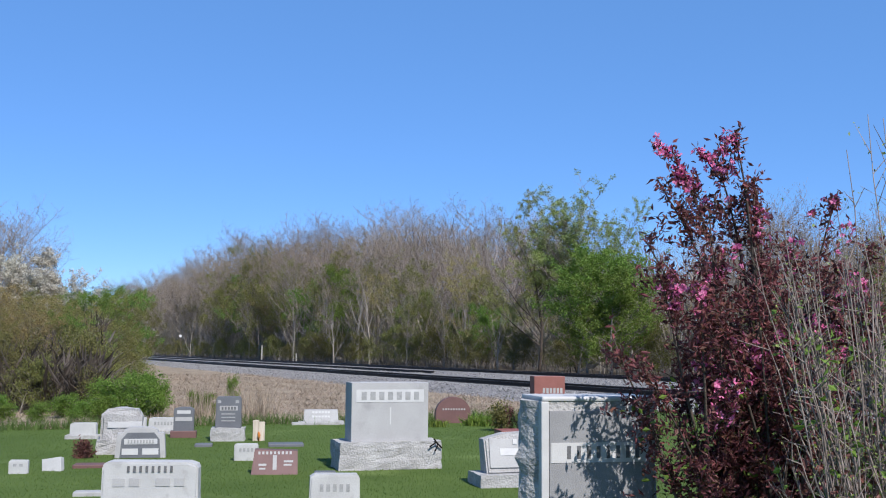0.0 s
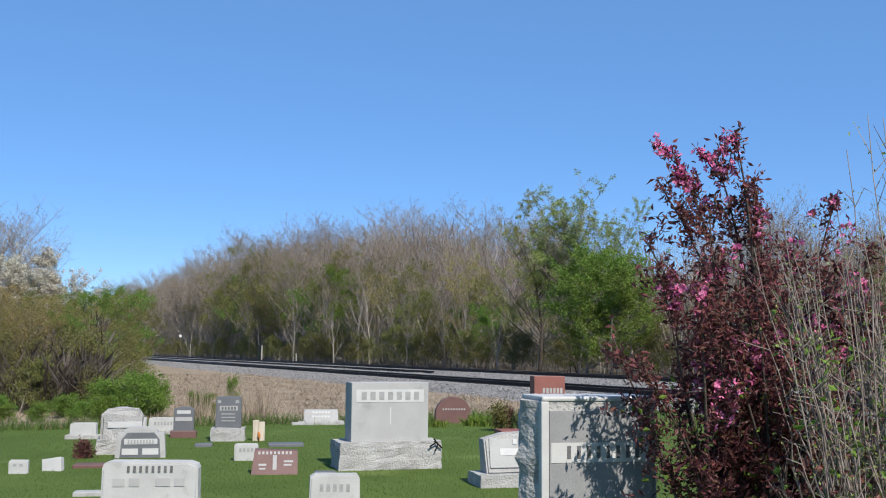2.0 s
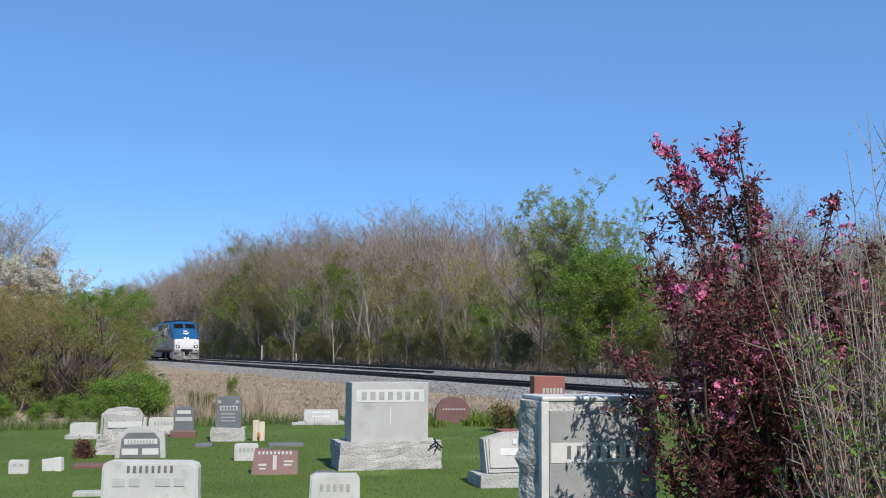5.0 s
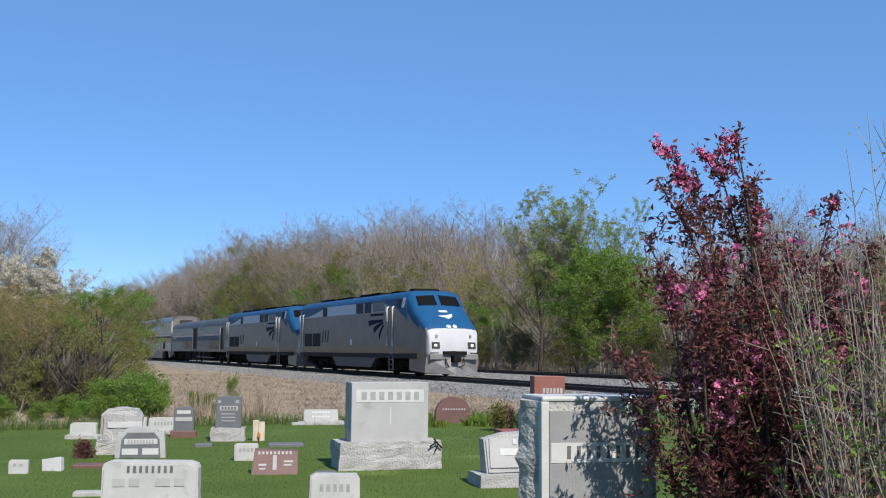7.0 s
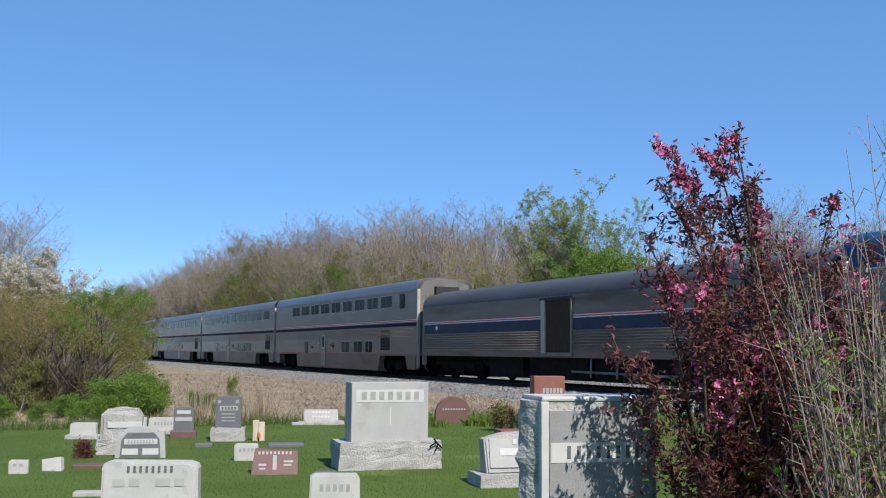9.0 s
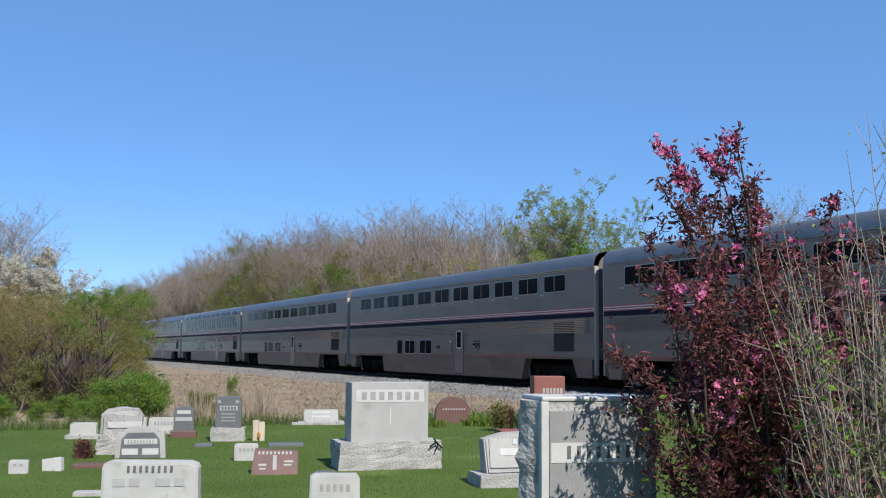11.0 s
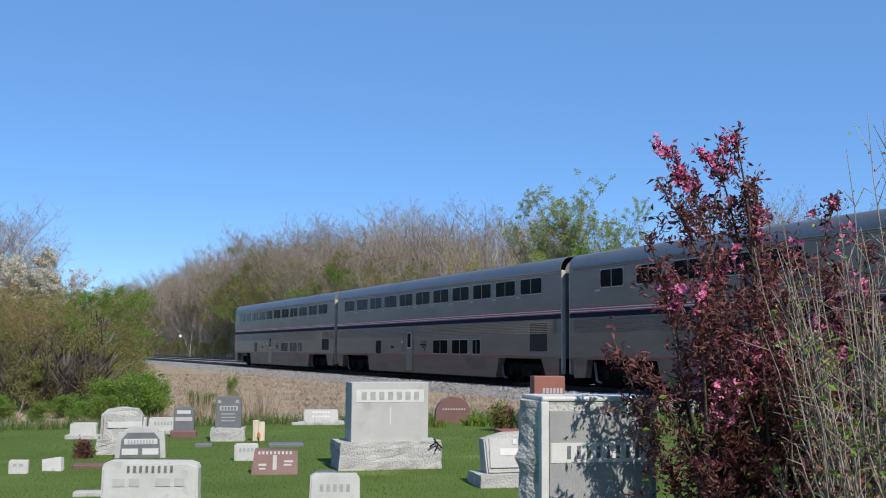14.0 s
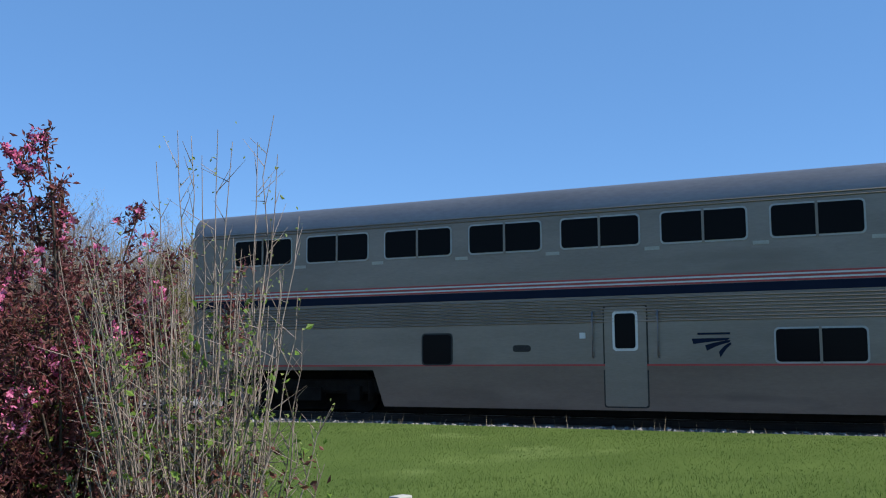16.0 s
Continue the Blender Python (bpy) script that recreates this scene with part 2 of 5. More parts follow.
def track_mesh_grid(name, s0, s1, l0, l1, ds, dl, fz, material, kind, label):
    ns, nl = max(1, round((s1 - s0) / ds)), max(1, round((l1 - l0) / dl))
    verts = [plan(s0 + (s1 - s0) * i / ns, l0 + (l1 - l0) * j / nl) for i in range(ns + 1) for j in range(nl + 1)]
    k = 0
    for i in range(ns + 1):
        for j in range(nl + 1):
            verts[k].z = fz(s0 + (s1 - s0) * i / ns, l0 + (l1 - l0) * j / nl)
            k += 1
    w = nl + 1
    faces = [(i * w + j, (i + 1) * w + j, (i + 1) * w + j + 1, i * w + j + 1) for i in range(ns) for j in range(nl)]
    ob = part_of(name, mesh_of(name, verts, faces, True), material)
    return tagged(ob, label, name.replace("_", " "), kind=kind)


# Ground to the horizon
g = bmesh.new()
vs = [g.verts.new((x, y, -0.12)) for x, y in ((-2500, -2500), (2500, -2500), (2500, 2500), (-2500, 2500))]
g.faces.new(vs)
tagged(part("ground", g, M_SOIL), "brown leaf-strewn ground under the woods", "ground", kind="structure")
EDGE = -21.6
track_mesh_grid("lawn", EDGE, 60, -40, 18.2, 1.0, 1.0, lambda s, l: ground_z(s, l), M_GRASS, "structure", "mown green cemetery lawn")
track_mesh_grid("verge", -420, EDGE, -60, 16.6, 2.0, 1.5, lambda s, l: 0.06 * noise.noise(Vector((s * 0.3, l * 0.3, 3))) - 0.02, M_DRY, "structure",
                "strip of dry tan grass beside the railway")


def ballast_z(s, l):
    bump = 0.025 * noise.noise(Vector((s * 1.7, l * 1.7, 5)))
    return -0.1 + 0.27 * step(15.0, 19.0, l) * (1 - step(TRACK2 + 2.4, TRACK2 + 6.0, l)) + bump


track_mesh_grid("ballast", -420, 60, 15.0, TRACK2 + 6.0, 1.5, 0.8, ballast_z, M_BALLAST, "structure", "bed of crushed grey ballast stone under the tracks")


def rail_profile():
    return [(-0.07, 0), (0.07, 0), (0.07, 0.015), (0.012, 0.035), (0.012, 0.125), (0.036, 0.135), (0.036, 0.165), (0.025, 0.172),
            (-0.025, 0.172), (-0.036, 0.165), (-0.036, 0.135), (-0.012, 0.125), (-0.012, 0.035), (-0.07, 0.015)]


def railway(l, s0, s1, label):
    root = empty("railway_track", Matrix.Translation(plan(0, l, RAIL_Z - 0.172)) @ pose(0, 0, 0, 0, 0, TRACK_DEG), label, "railway track")
    root["kind"] = "structure"
    for y in (-0.753, 0.753):
        bm = extrude_profile(rail_profile(), s0, s1, False)
        bmesh.ops.translate(bm, verts=bm.verts, vec=(0, y, 0))
        part("rail", bm, M_RAIL, root)
        part("rail_head", box(s0, s1, y - 0.022, y + 0.022, 0.172, 0.1745), M_RAILTOP, root, "bright worn running surface")
    tie = bpy.data.meshes.new("sleeper")
    tb = box(-0.115, 0.115, -1.3, 1.3, -0.17, 0.0, 0.012)
    tb.to_mesh(tie)
    tb.free()
    n = 0
    x = -150.0
    while n < 290:
        t = part_of("sleeper", tie, M_TIE, root)
        t.location = (x, random.uniform(-0.03, 0.03), random.uniform(-0.012, 0.002))
        t.rotation_euler.z = random.uniform(-0.02, 0.02)
        x += 0.53
        n += 1
    return root


railway(TRACK, -420, 60, "dark steel railway track on wooden sleepers in grey ballast")
railway(TRACK2, -420, 60, "second dark steel railway track beyond the first")
spare = empty("spare_rail", Matrix.Translation(plan(0, 26.6, 0.17)) @ pose(0, 0, 0, 0, 0, TRACK_DEG), "loose rusty rail lying on the ballast between the tracks", "rail")
part("rail", extrude_profile(rail_profile(), -230, -58.5, False), M_RAIL, spare)

# ---- train ----
M_STEEL = mat("stainless_steel", (0.262, 0.221, 0.185), (0.338, 0.289, 0.244), 1.5, 0.36, 0.5, 0.05, 30, stretch=(0.3, 1, 1.5),
              stain=(0.245, 0.202, 0.168), stain_scale=0.8, stain_low=0.58, spec=0.05)
# browner than the upper steel, for skirts and sills
M_LOWSTEEL = mat("brown_lower_steel", (0.222, 0.162, 0.127), (0.288, 0.217, 0.172), 1.5, 0.45, 0.35, 0.05, 30, stretch=(0.3, 1, 1.5),
                 stain=(0.19, 0.145, 0.115), stain_scale=1.2, stain_low=0.55, spec=0.03)
M_DARKROOF = mat("sooty_roof", (0.06, 0.062, 0.066), (0.11, 0.112, 0.118), 0.8, 0.55, 0.3, 0.05, 20, stretch=(0.3, 1, 1))
M_ROOFSTEEL = mat("bright_roof_steel", (0.21, 0.212, 0.22), (0.30, 0.302, 0.31), 1.0, 0.42, 0.7, 0.05, 20, stretch=(0.3, 1, 1))
M_PALESEAM = mat("pale_end_post", (0.40, 0.375, 0.32), (0.52, 0.49, 0.42), 3, 0.5, 0.2)
M_BLUE = mat("railway_blue_paint", (0.007, 0.068, 0.17), (0.010, 0.082, 0.20), 2, 0.5, 0.0, spec=0.25)
M_STRIPEBLUE = mat("dark_blue_stripe", (0.011, 0.017, 0.038), (0.015, 0.022, 0.048), 2, 0.6, spec=0.05)
M_STRIPERED = mat("red_stripe", (0.48, 0.045, 0.045), (0.56, 0.07, 0.06), 4, 0.5)
M_STRIPEWHITE = mat("white_stripe", (0.74, 0.72, 0.69), (0.84, 0.82, 0.79), 4, 0.5)
M_SILVER = mat("silver_grey_paint", (0.265, 0.232, 0.20), (0.33, 0.29, 0.254), 1.2, 0.4, 0.35, stain=(0.26, 0.26, 0.25), stain_scale=0.7, stain_low=0.6, spec=0.04)
M_PALEBAND = mat("pale_blue_grey_band", (0.50, 0.55, 0.60), (0.58, 0.62, 0.66), 2, 0.5)
M_NOSEWHITE = mat("white_nose_paint", (0.44, 0.445, 0.45), (0.50, 0.505, 0.51), 2, 0.5, spec=0.25)
M_BLACK = mat("black_underframe", (0.010, 0.009, 0.008), (0.022, 0.02, 0.018), 4, 0.9, spec=0.05, bump=0.2, bump_scale=30)
M_GRILLE = mat("dark_grille", (0.04, 0.038, 0.036), (0.075, 0.07, 0.066), 30, 0.8, spec=0.05)
M_PILOT = mat("grey_pilot", (0.17, 0.165, 0.158), (0.26, 0.252, 0.242), 3, 0.6, 0.2)
M_ENDGREY = mat("dirty_end_sheet", (0.115, 0.108, 0.098), (0.18, 0.17, 0.155), 2, 0.7, 0.0, stain=(0.10, 0.09, 0.08), stain_scale=1.5)
M_RIM = mat("bright_window_rim", (0.42, 0.41, 0.39), (0.52, 0.51, 0.49), 5, 0.45, 0.2)
M_RUBBER = mat("black_rubber", (0.015, 0.015, 0.015), (0.025, 0.025, 0.025), 10, 0.7)


def glass_mat(name, colour, roughness=0.06):
    m = bpy.data.materials.new(name)
    m.use_nodes = True
    b = m.node_tree.nodes["Principled BSDF"]
    b.inputs["Base Color"].default_value = (*colour, 1)
    b.inputs["Roughness"].default_value = roughness
    b.inputs["Specular IOR Level"].default_value = 0.03
    return m


M_DARKGLASS = glass_mat("tinted_glass", (0.008, 0.008, 0.009), 0.12)
M_SKYGLASS = glass_mat("curved_roof_glass", (0.02, 0.022, 0.03), 0.12)


def glow(name, colour, strength):
    m = bpy.data.materials.new(name)
    m.use_nodes = True
    b = m.node_tree.nodes["Principled BSDF"]
    b.inputs["Emission Color"].default_value = (*colour, 1)
    b.inputs["Emission Strength"].default_value = strength
    return m


M_LAMP = glow("lit_headlight", (1.0, 0.95, 0.85), 1.1)
HALF = 1.55


def rounded_outline(x0, x1, z0, z1, r):
    pts = []
    for cx, cz, a0 in ((x1 - r, z1 - r, 0), (x0 + r, z1 - r, 90), (x0 + r, z0 + r, 180), (x1 - r, z0 + r, 270)):
        for k in range(4):
            a = radians(a0 + 30 * k)
            pts.append((cx + r * math.cos(a), cz + r * math.sin(a)))
    return pts


def side_panel(outline, side, depth0, depth1):
    """A flat piece standing proud of the car's side (-1 or 1)."""
    y0, y1 = side * depth0, side * depth1
    return extrude_outline(outline, min(y0, y1), max(y0, y1))


def car_window(parent, x0, x1, z0, z1, side, half=HALF, mullion=True, r=0.09):
    fr = part("window", side_panel(rounded_outline(x0, x1, z0, z1, r), side, half - 0.02, half + 0.012), M_RUBBER if not mullion else M_RIM, parent)
    part("pane", side_panel(rounded_outline(x0 + 0.035, x1 - 0.035, z0 + 0.035, z1 - 0.035, r * 0.8), side, half, half + 0.02), M_DARKGLASS, fr)
    if mullion:
        xm = (x0 + x1) / 2
        part("mullion", side_panel([(xm - 0.025, z0), (xm + 0.025, z0), (xm + 0.025, z1), (xm - 0.025, z1)], side, half, half + 0.03), M_SILVER, fr)
    return fr


def swoosh_logo(parent, x, z, w, side, half, material):
    """Three plain tapering bands of the emblem, and a bar for the word above it."""
    h = w * 0.45
    for k in range(3):
        a0, a1 = 0.02 + 0.26 * k, 0.20 + 0.26 * k
        n = 6
        up = [(x + w * (0.0 + (0.34 * k) + (1 - 0.34 * k) * i / n * 0.98), z + h * (1 - a0 * 0.5) - h * 0.9 * (a0 * 1.1) * (1 - i / n) ** 1.6) for i in range(n + 1)]
        lo = [(x + w * (0.04 + (0.34 * k) + (1 - 0.34 * k) * i / n * 0.86), z + h * (1 - a1 * 0.5) - h * 0.9 * (a1 * 1.1) * (1 - i / n) ** 1.4 - 0.05 * h) for i in range(n + 1)]
        part("emblem_band", side_panel(up + lo[::-1], side, half, half + 0.006), material, parent)
    part("word_bar", side_panel([(x + w * 0.15, z + h * 1.18), (x + w * 0.98, z + h * 1.18), (x + w * 0.98, z + h * 1.3), (x + w * 0.15, z + h * 1.3)], side, half, half + 0.006),
         material, parent)


def bogie(parent, xc, wheelbase=2.6, wheel_r=0.457, axles=2):
    b = part("bogie", box(xc - wheelbase / 2 - 0.75, xc + wheelbase / 2 + 0.75, -1.1, 1.1, 0.45, 0.72, 0.04), M_BLACK, parent)
    for side in (-1, 1):
        fr = bmesh.new()
        add_box(fr, xc - wheelbase / 2 - 0.6, xc + wheelbase / 2 + 0.6, side * 1.05 - 0.09, side * 1.05 + 0.09, 0.5, 0.78, 0.03)
        add_box(fr, xc - 0.4, xc + 0.4, side * 1.08 - 0.12, side * 1.08 + 0.12, 0.28, 0.6, 0.03)
        part("side_frame", fr, M_BLACK, b)
        for k in range(axles):
            xa = xc + wheelbase * (k / (axles - 1) - 0.5)
            part("wheel", tube([(xa, side * 0.70, wheel_r), (xa, side * 0.83, wheel_r)], wheel_r, 20), M_BLACK, b)
            part("axle_box", box(xa - 0.17, xa + 0.17, side * 1.13 - 0.1, side * 1.13 + 0.1, wheel_r - 0.16, wheel_r + 0.18, 0.04), M_BLACK, b)
            part("coil_spring", tube([(xa + 0.42, side * 1.08, 0.3), (xa + 0.42, side * 1.08, 0.75)], 0.1, 8), M_BLACK, b)
    return b


def shell_profile(half, z0, z_side, z_shoulder, z_top, inset):
    right = [(half, z0), (half, z_side - 0.04), (half, z_side)]
    for k in range(1, 6):
        a = radians(90 * k / 5)
        right.append((half - inset * (1 - math.cos(a)) , z_side + (z_shoulder - z_side) * math.sin(a)))
    right += [((half - inset) * 0.55, z_top - 0.03), (0.0, z_top)]
    return right


def roofed(half, z0, z_side, z_shoulder, z_top, inset):
    r = shell_profile(half, z0, z_side, z_shoulder, z_top, inset)
    return r + [(-y, z) for y, z in r[-2::-1]]


def coach(name, label, upper, lower, door_at, lounge=False, small=(), length=25.3, vent=(23.0, 24.3)):
    root = empty(name, Matrix(), label, "train car", "cars of the train")
    body = part("body", extrude_profile(roofed(HALF, 1.0, 4.28, 4.80, 4.93, 0.42), 0, length), M_STEEL, root, "fluted stainless steel body")
    # bright roof sheet over the shell
    prof = roofed(HALF + 0.012, 4.30, 4.34, 4.815, 4.945, 0.42)
    part("roof", extrude_profile(prof, 0.0, length), M_ROOFSTEEL, root, "smooth blue-grey reflecting roof")
    for side in (-1, 1):
        # lower skirt between the bogies, with slanted ends, and the short end skirts
        sk = side_panel([(5.15, 1.04), (5.45, 0.2), (20.15, 0.2), (20.45, 1.04)], side, HALF - 0.3, HALF + 0.004)
        part("skirt", sk, M_LOWSTEEL, root, "brownish lower side panel")
        for a, b in ((0.15, 1.15), (length - 1.45, length - 0.15)):
            part("end_skirt", side_panel([(a, 1.04), (a + 0.15, 0.35), (b - 0.15, 0.35), (b, 1.04)] if a < 5 else [(a, 1.04), (a + 0.35, 0.35), (b, 0.35), (b, 1.04)],
                                         side, HALF - 0.25, HALF + 0.002), M_LOWSTEEL, root)
        part("sill", side_panel([(0, 1.0), (length, 1.0), (length, 1.08), (0, 1.08)], side, HALF - 0.02, HALF + 0.008), M_LOWSTEEL, root)
        part("red_line", side_panel([(1.5, 1.083), (length - 2.6, 1.083), (length - 2.6, 1.118), (1.5, 1.118)], side, HALF, HALF + 0.009), M_STRIPERED, root, "thin red line")
        part("blue_stripe", side_panel([(0, 2.49), (length, 2.49), (length, 2.66), (0, 2.66)], side, HALF, HALF + 0.008), M_STRIPEBLUE, root, "dark blue stripe")
        for z, m in ((2.67, M_STRIPERED), (2.705, M_STRIPEWHITE), (2.745, M_STRIPERED), (2.785, M_STRIPEWHITE), (2.82, M_STRIPERED)):
            part("thin_stripe", side_panel([(0, z), (length, z), (length, z + 0.03), (0, z + 0.03)], side, HALF, HALF + 0.008), m, root)
        # flutes
        for z in [1.95 + 0.065 * k for k in range(8)] + [4.2, 4.27]:
            part("flute", extrude_profile([(side * HALF, z), (side * (HALF + 0.022), z + 0.012), (side * (HALF + 0.022), z + 0.03), (side * HALF, z + 0.042)], 0.3, length - 0.3),
                 M_STEEL, root)
        for x0, x1 in upper:
            if lounge:
                w = car_window(root, x0, x1, 3.08, 4.08, side, r=0.05)
            else:
                w = car_window(root, x0, x1, 3.48, 4.14, side)
                part("drip_plate", side_panel([(x0 - 0.32, 3.38), (x0 - 0.02, 3.38), (x0 - 0.02, 3.45), (x0 - 0.32, 3.45)], side, HALF, HALF + 0.01), M_PALESEAM, root)
        for x0, x1, z0, z1 in lower:
            car_window(root, x0, x1, z0, z1, side)
        for x0, x1, z0, z1 in small:
            car_window(root, x0, x1, z0, z1, side, mullion=False)
        # boarding door with its window and grab rails
        d = part("door", side_panel(rounded_outline(door_at, door_at + 0.86, 0.28, 2.27, 0.05), side, HALF - 0.02, HALF + 0.014), M_STEEL, root, "grey boarding door")
        part("door_seam", side_panel(rounded_outline(door_at - 0.03, door_at + 0.89, 0.25, 2.30, 0.06), side, HALF - 0.02, HALF + 0.007), M_GRILLE, d)
        fr = part("window", side_panel(rounded_outline(door_at + 0.17, door_at + 0.69, 1.38, 2.18, 0.08), side, HALF, HALF + 0.022), M_STRIPEWHITE, d)
        part("pane", side_panel(rounded_outline(door_at + 0.22, door_at + 0.64, 1.43, 2.13, 0.06), side, HALF, HALF + 0.028), M_DARKGLASS, d)
        for x in (door_at - 0.24, door_at + 1.10):
            y = side * (HALF + 0.06)
            part("grab_rail", tube([(x, side * HALF, 1.25), (x, y, 1.29), (x, y, 2.14), (x, side * HALF, 2.18)], 0.018, 6), M_ROOFSTEEL, root, "steel grab rail")
        part("call_box", side_panel([(door_at - 0.52, 1.64), (door_at - 0.40, 1.64), (door_at - 0.40, 1.76), (door_at - 0.52, 1.76)], side, HALF, HALF + 0.03), M_STRIPEWHITE, root)
        part("number_plate", side_panel(rounded_outline(door_at - 2.0, door_at - 1.6, 1.38, 1.52, 0.06), side, HALF, HALF + 0.012), M_GRILLE, root)
        swoosh_logo(root, door_at + 1.75, 1.28, 0.75, side, HALF, M_STRIPEBLUE)
        if vent:
            part("louvre_panel", side_panel([(vent[0], 1.28), (vent[1], 1.28), (vent[1], 2.36), (vent[0], 2.36)], side, HALF - 0.02, HALF + 0.01), M_GRILLE, root, "dark louvred panel")
        if lounge:
            n = 11
            for k in range(n):
                x0 = 1.9 + 2.02 * k
                prof = []
                for j in range(7):
                    a = radians(90 * j / 6)
                    prof.append((HALF + 0.03 - 0.44 * (1 - math.cos(a)), 4.22 + 0.60 * math.sin(a)))
                inner = [(y - 0.05, z - 0.05) for y, z in prof]
                pr = [(side * y, z) for y, z in prof + inner[::-1]]
                part("roof_pane", extrude_profile(pr, x0 + 0.12, x0 + 1.90), M_SKYGLASS, root, "curved roof glass")
                rib = [(side * (y + 0.012), z + 0.012) for y, z in prof] + [(side * (y - 0.04), z - 0.04) for y, z in prof[::-1]]
                part("roof_rib", extrude_profile(rib, x0 - 0.03, x0 + 0.05), M_PALESEAM, root, "pale rib between the roof panes")
    # ends: pale diaphragm posts
    for x in (0.0, length):
        s = -1 if x == 0 else 1
        for y in (-1.46, 1.46):
            part("end_post", box(min(x, x + s * 0.06), max(x, x + s * 0.06), y - 0.085, y + 0.085, 0.45, 4.3, 0.025), M_PALESEAM, root, "pale end post")
            part("air_hose", tube([(x + s * 0.05, y * 0.8, 0.95), (x + s * 0.16, y * 0.8, 0.5), (x + s * 0.2, y * 0.7, 0.3)], 0.03, 5), M_PILOT, root)
        part("end_wall", extrude_profile(roofed(1.37, 1.0, 4.2, 4.66, 4.80, 0.36), min(x, x + s * 0.035), max(x, x + s * 0.035)), M_ENDGREY, root, "dirty grey end wall")
        part("diaphragm", box(min(x, x + s * 0.29), max(x, x + s * 0.29), -0.62, 0.62, 2.2, 4.45, 0.02), M_RUBBER, root, "black gangway bellows")
        part("end_grab_rail", tube([(x, -1.05, 2.9), (x + s * 0.09, -1.05, 2.94), (x + s * 0.09, -1.05, 4.0), (x, -1.05, 4.04)], 0.02, 6), M_STEEL, root)
        part("coupler", box(min(x, x + s * 0.3), max(x, x + s * 0.3), -0.15, 0.15, 0.7, 1.0, 0.02), M_BLACK, root)
    # black boxes carried down near the rails to block the sunlit ballast beyond
    part("underframe", box(5.5, 20.1, -1.2, 1.2, 0.06, 1.0), M_BLACK, root)
    for x0, x1 in ((0.2, 5.5), (20.1, length - 0.2)):
        part("centre_sill", box(x0, x1, -0.6, 0.6, 0.06, 1.0), M_BLACK, root)
    for xc in (3.15, length - 3.15):
        bogie(root, xc)
        for side in (-1, 1):
            part("brake_rigging", tube([(xc - 1.9, side * 1.3, 0.9), (xc - 1.75, side * 1.3, 0.25), (xc - 1.5, side * 1.3, 0.2)], 0.05, 6), M_PILOT, root)
    return root


def spaced(x0, n, pitch=2.10, w=1.70):
    return [(x0 + pitch * i, x0 + pitch * i + w) for i in range(n)]


PITCH = 25.91
coach_a = coach("passenger_coach", "double-deck stainless steel coach with a blue stripe", spaced(1.25, 11), [(13.85, 15.5, 1.12, 1.80), (15.93, 17.58, 1.12, 1.80), (18.0, 18.78, 1.12, 1.80)],
                10.56, small=[(6.4, 7.15, 1.1, 1.8)])
diner = coach("dining_car", "double-deck stainless steel dining car with two window groups", [(2.0, 3.4), (4.1, 5.5), (6.1, 7.5), (8.2, 9.6), (10.1, 11.5), (16.2, 17.8), (18.3, 19.8), (20.4, 21.9), (22.4, 24.0)],
              [], 14.4)
lounge = coach("lounge_car", "double-deck steel lounge car with curved glass roof panes", [(1.95 + 2.02 * i, 3.65 + 2.02 * i) for i in range(11)],
               [(8.2, 9.75, 1.12, 2.19), (10.15, 11.7, 1.12, 2.19)], 16.5, lounge=True)


sleeper = coach("sleeping_car", "double-deck stainless steel sleeping car with a blue stripe", spaced(1.8, 11, 2.01, 1.55),
                [(8.25, 9.5, 1.12, 1.80), (10.1, 11.5, 1.12, 1.80)], 14.05, small=[(7.24, 7.85, 1.12, 1.8)], vent=(22.6, 24.0))
dormitory = coach("dormitory_car", "double-deck stainless steel crew car with fewer windows", spaced(4.1, 9, 2.05, 1.6),
                  [(14.2, 15.6, 1.12, 1.80), (16.3, 17.7, 1.12, 1.80), (18.2, 19.3, 1.12, 1.80)], 10.4, small=[(7.0, 7.6, 1.1, 1.8), (23.1, 23.8, 3.4, 4.15)], vent=(20.5, 21.8))


M_DOORWAYDIM = mat("dim_doorway_brown", (0.045, 0.033, 0.025), (0.085, 0.065, 0.05), 6, 0.8, spec=0.05, stretch=(6, 1, 0.3))


M_OLDSTEEL = mat("grimy_fluted_steel", (0.20, 0.17, 0.142), (0.29, 0.25, 0.21), 1.2, 0.4, 0.45, 0.05, 30, stretch=(0.3, 1, 1.5), stain=(0.15, 0.122, 0.10), stain_scale=0.7, stain_low=0.54, spec=0.05)
M_SLATE = mat("faded_slate_blue", (0.030, 0.046, 0.075), (0.045, 0.065, 0.10), 2, 0.5, spec=0.1)


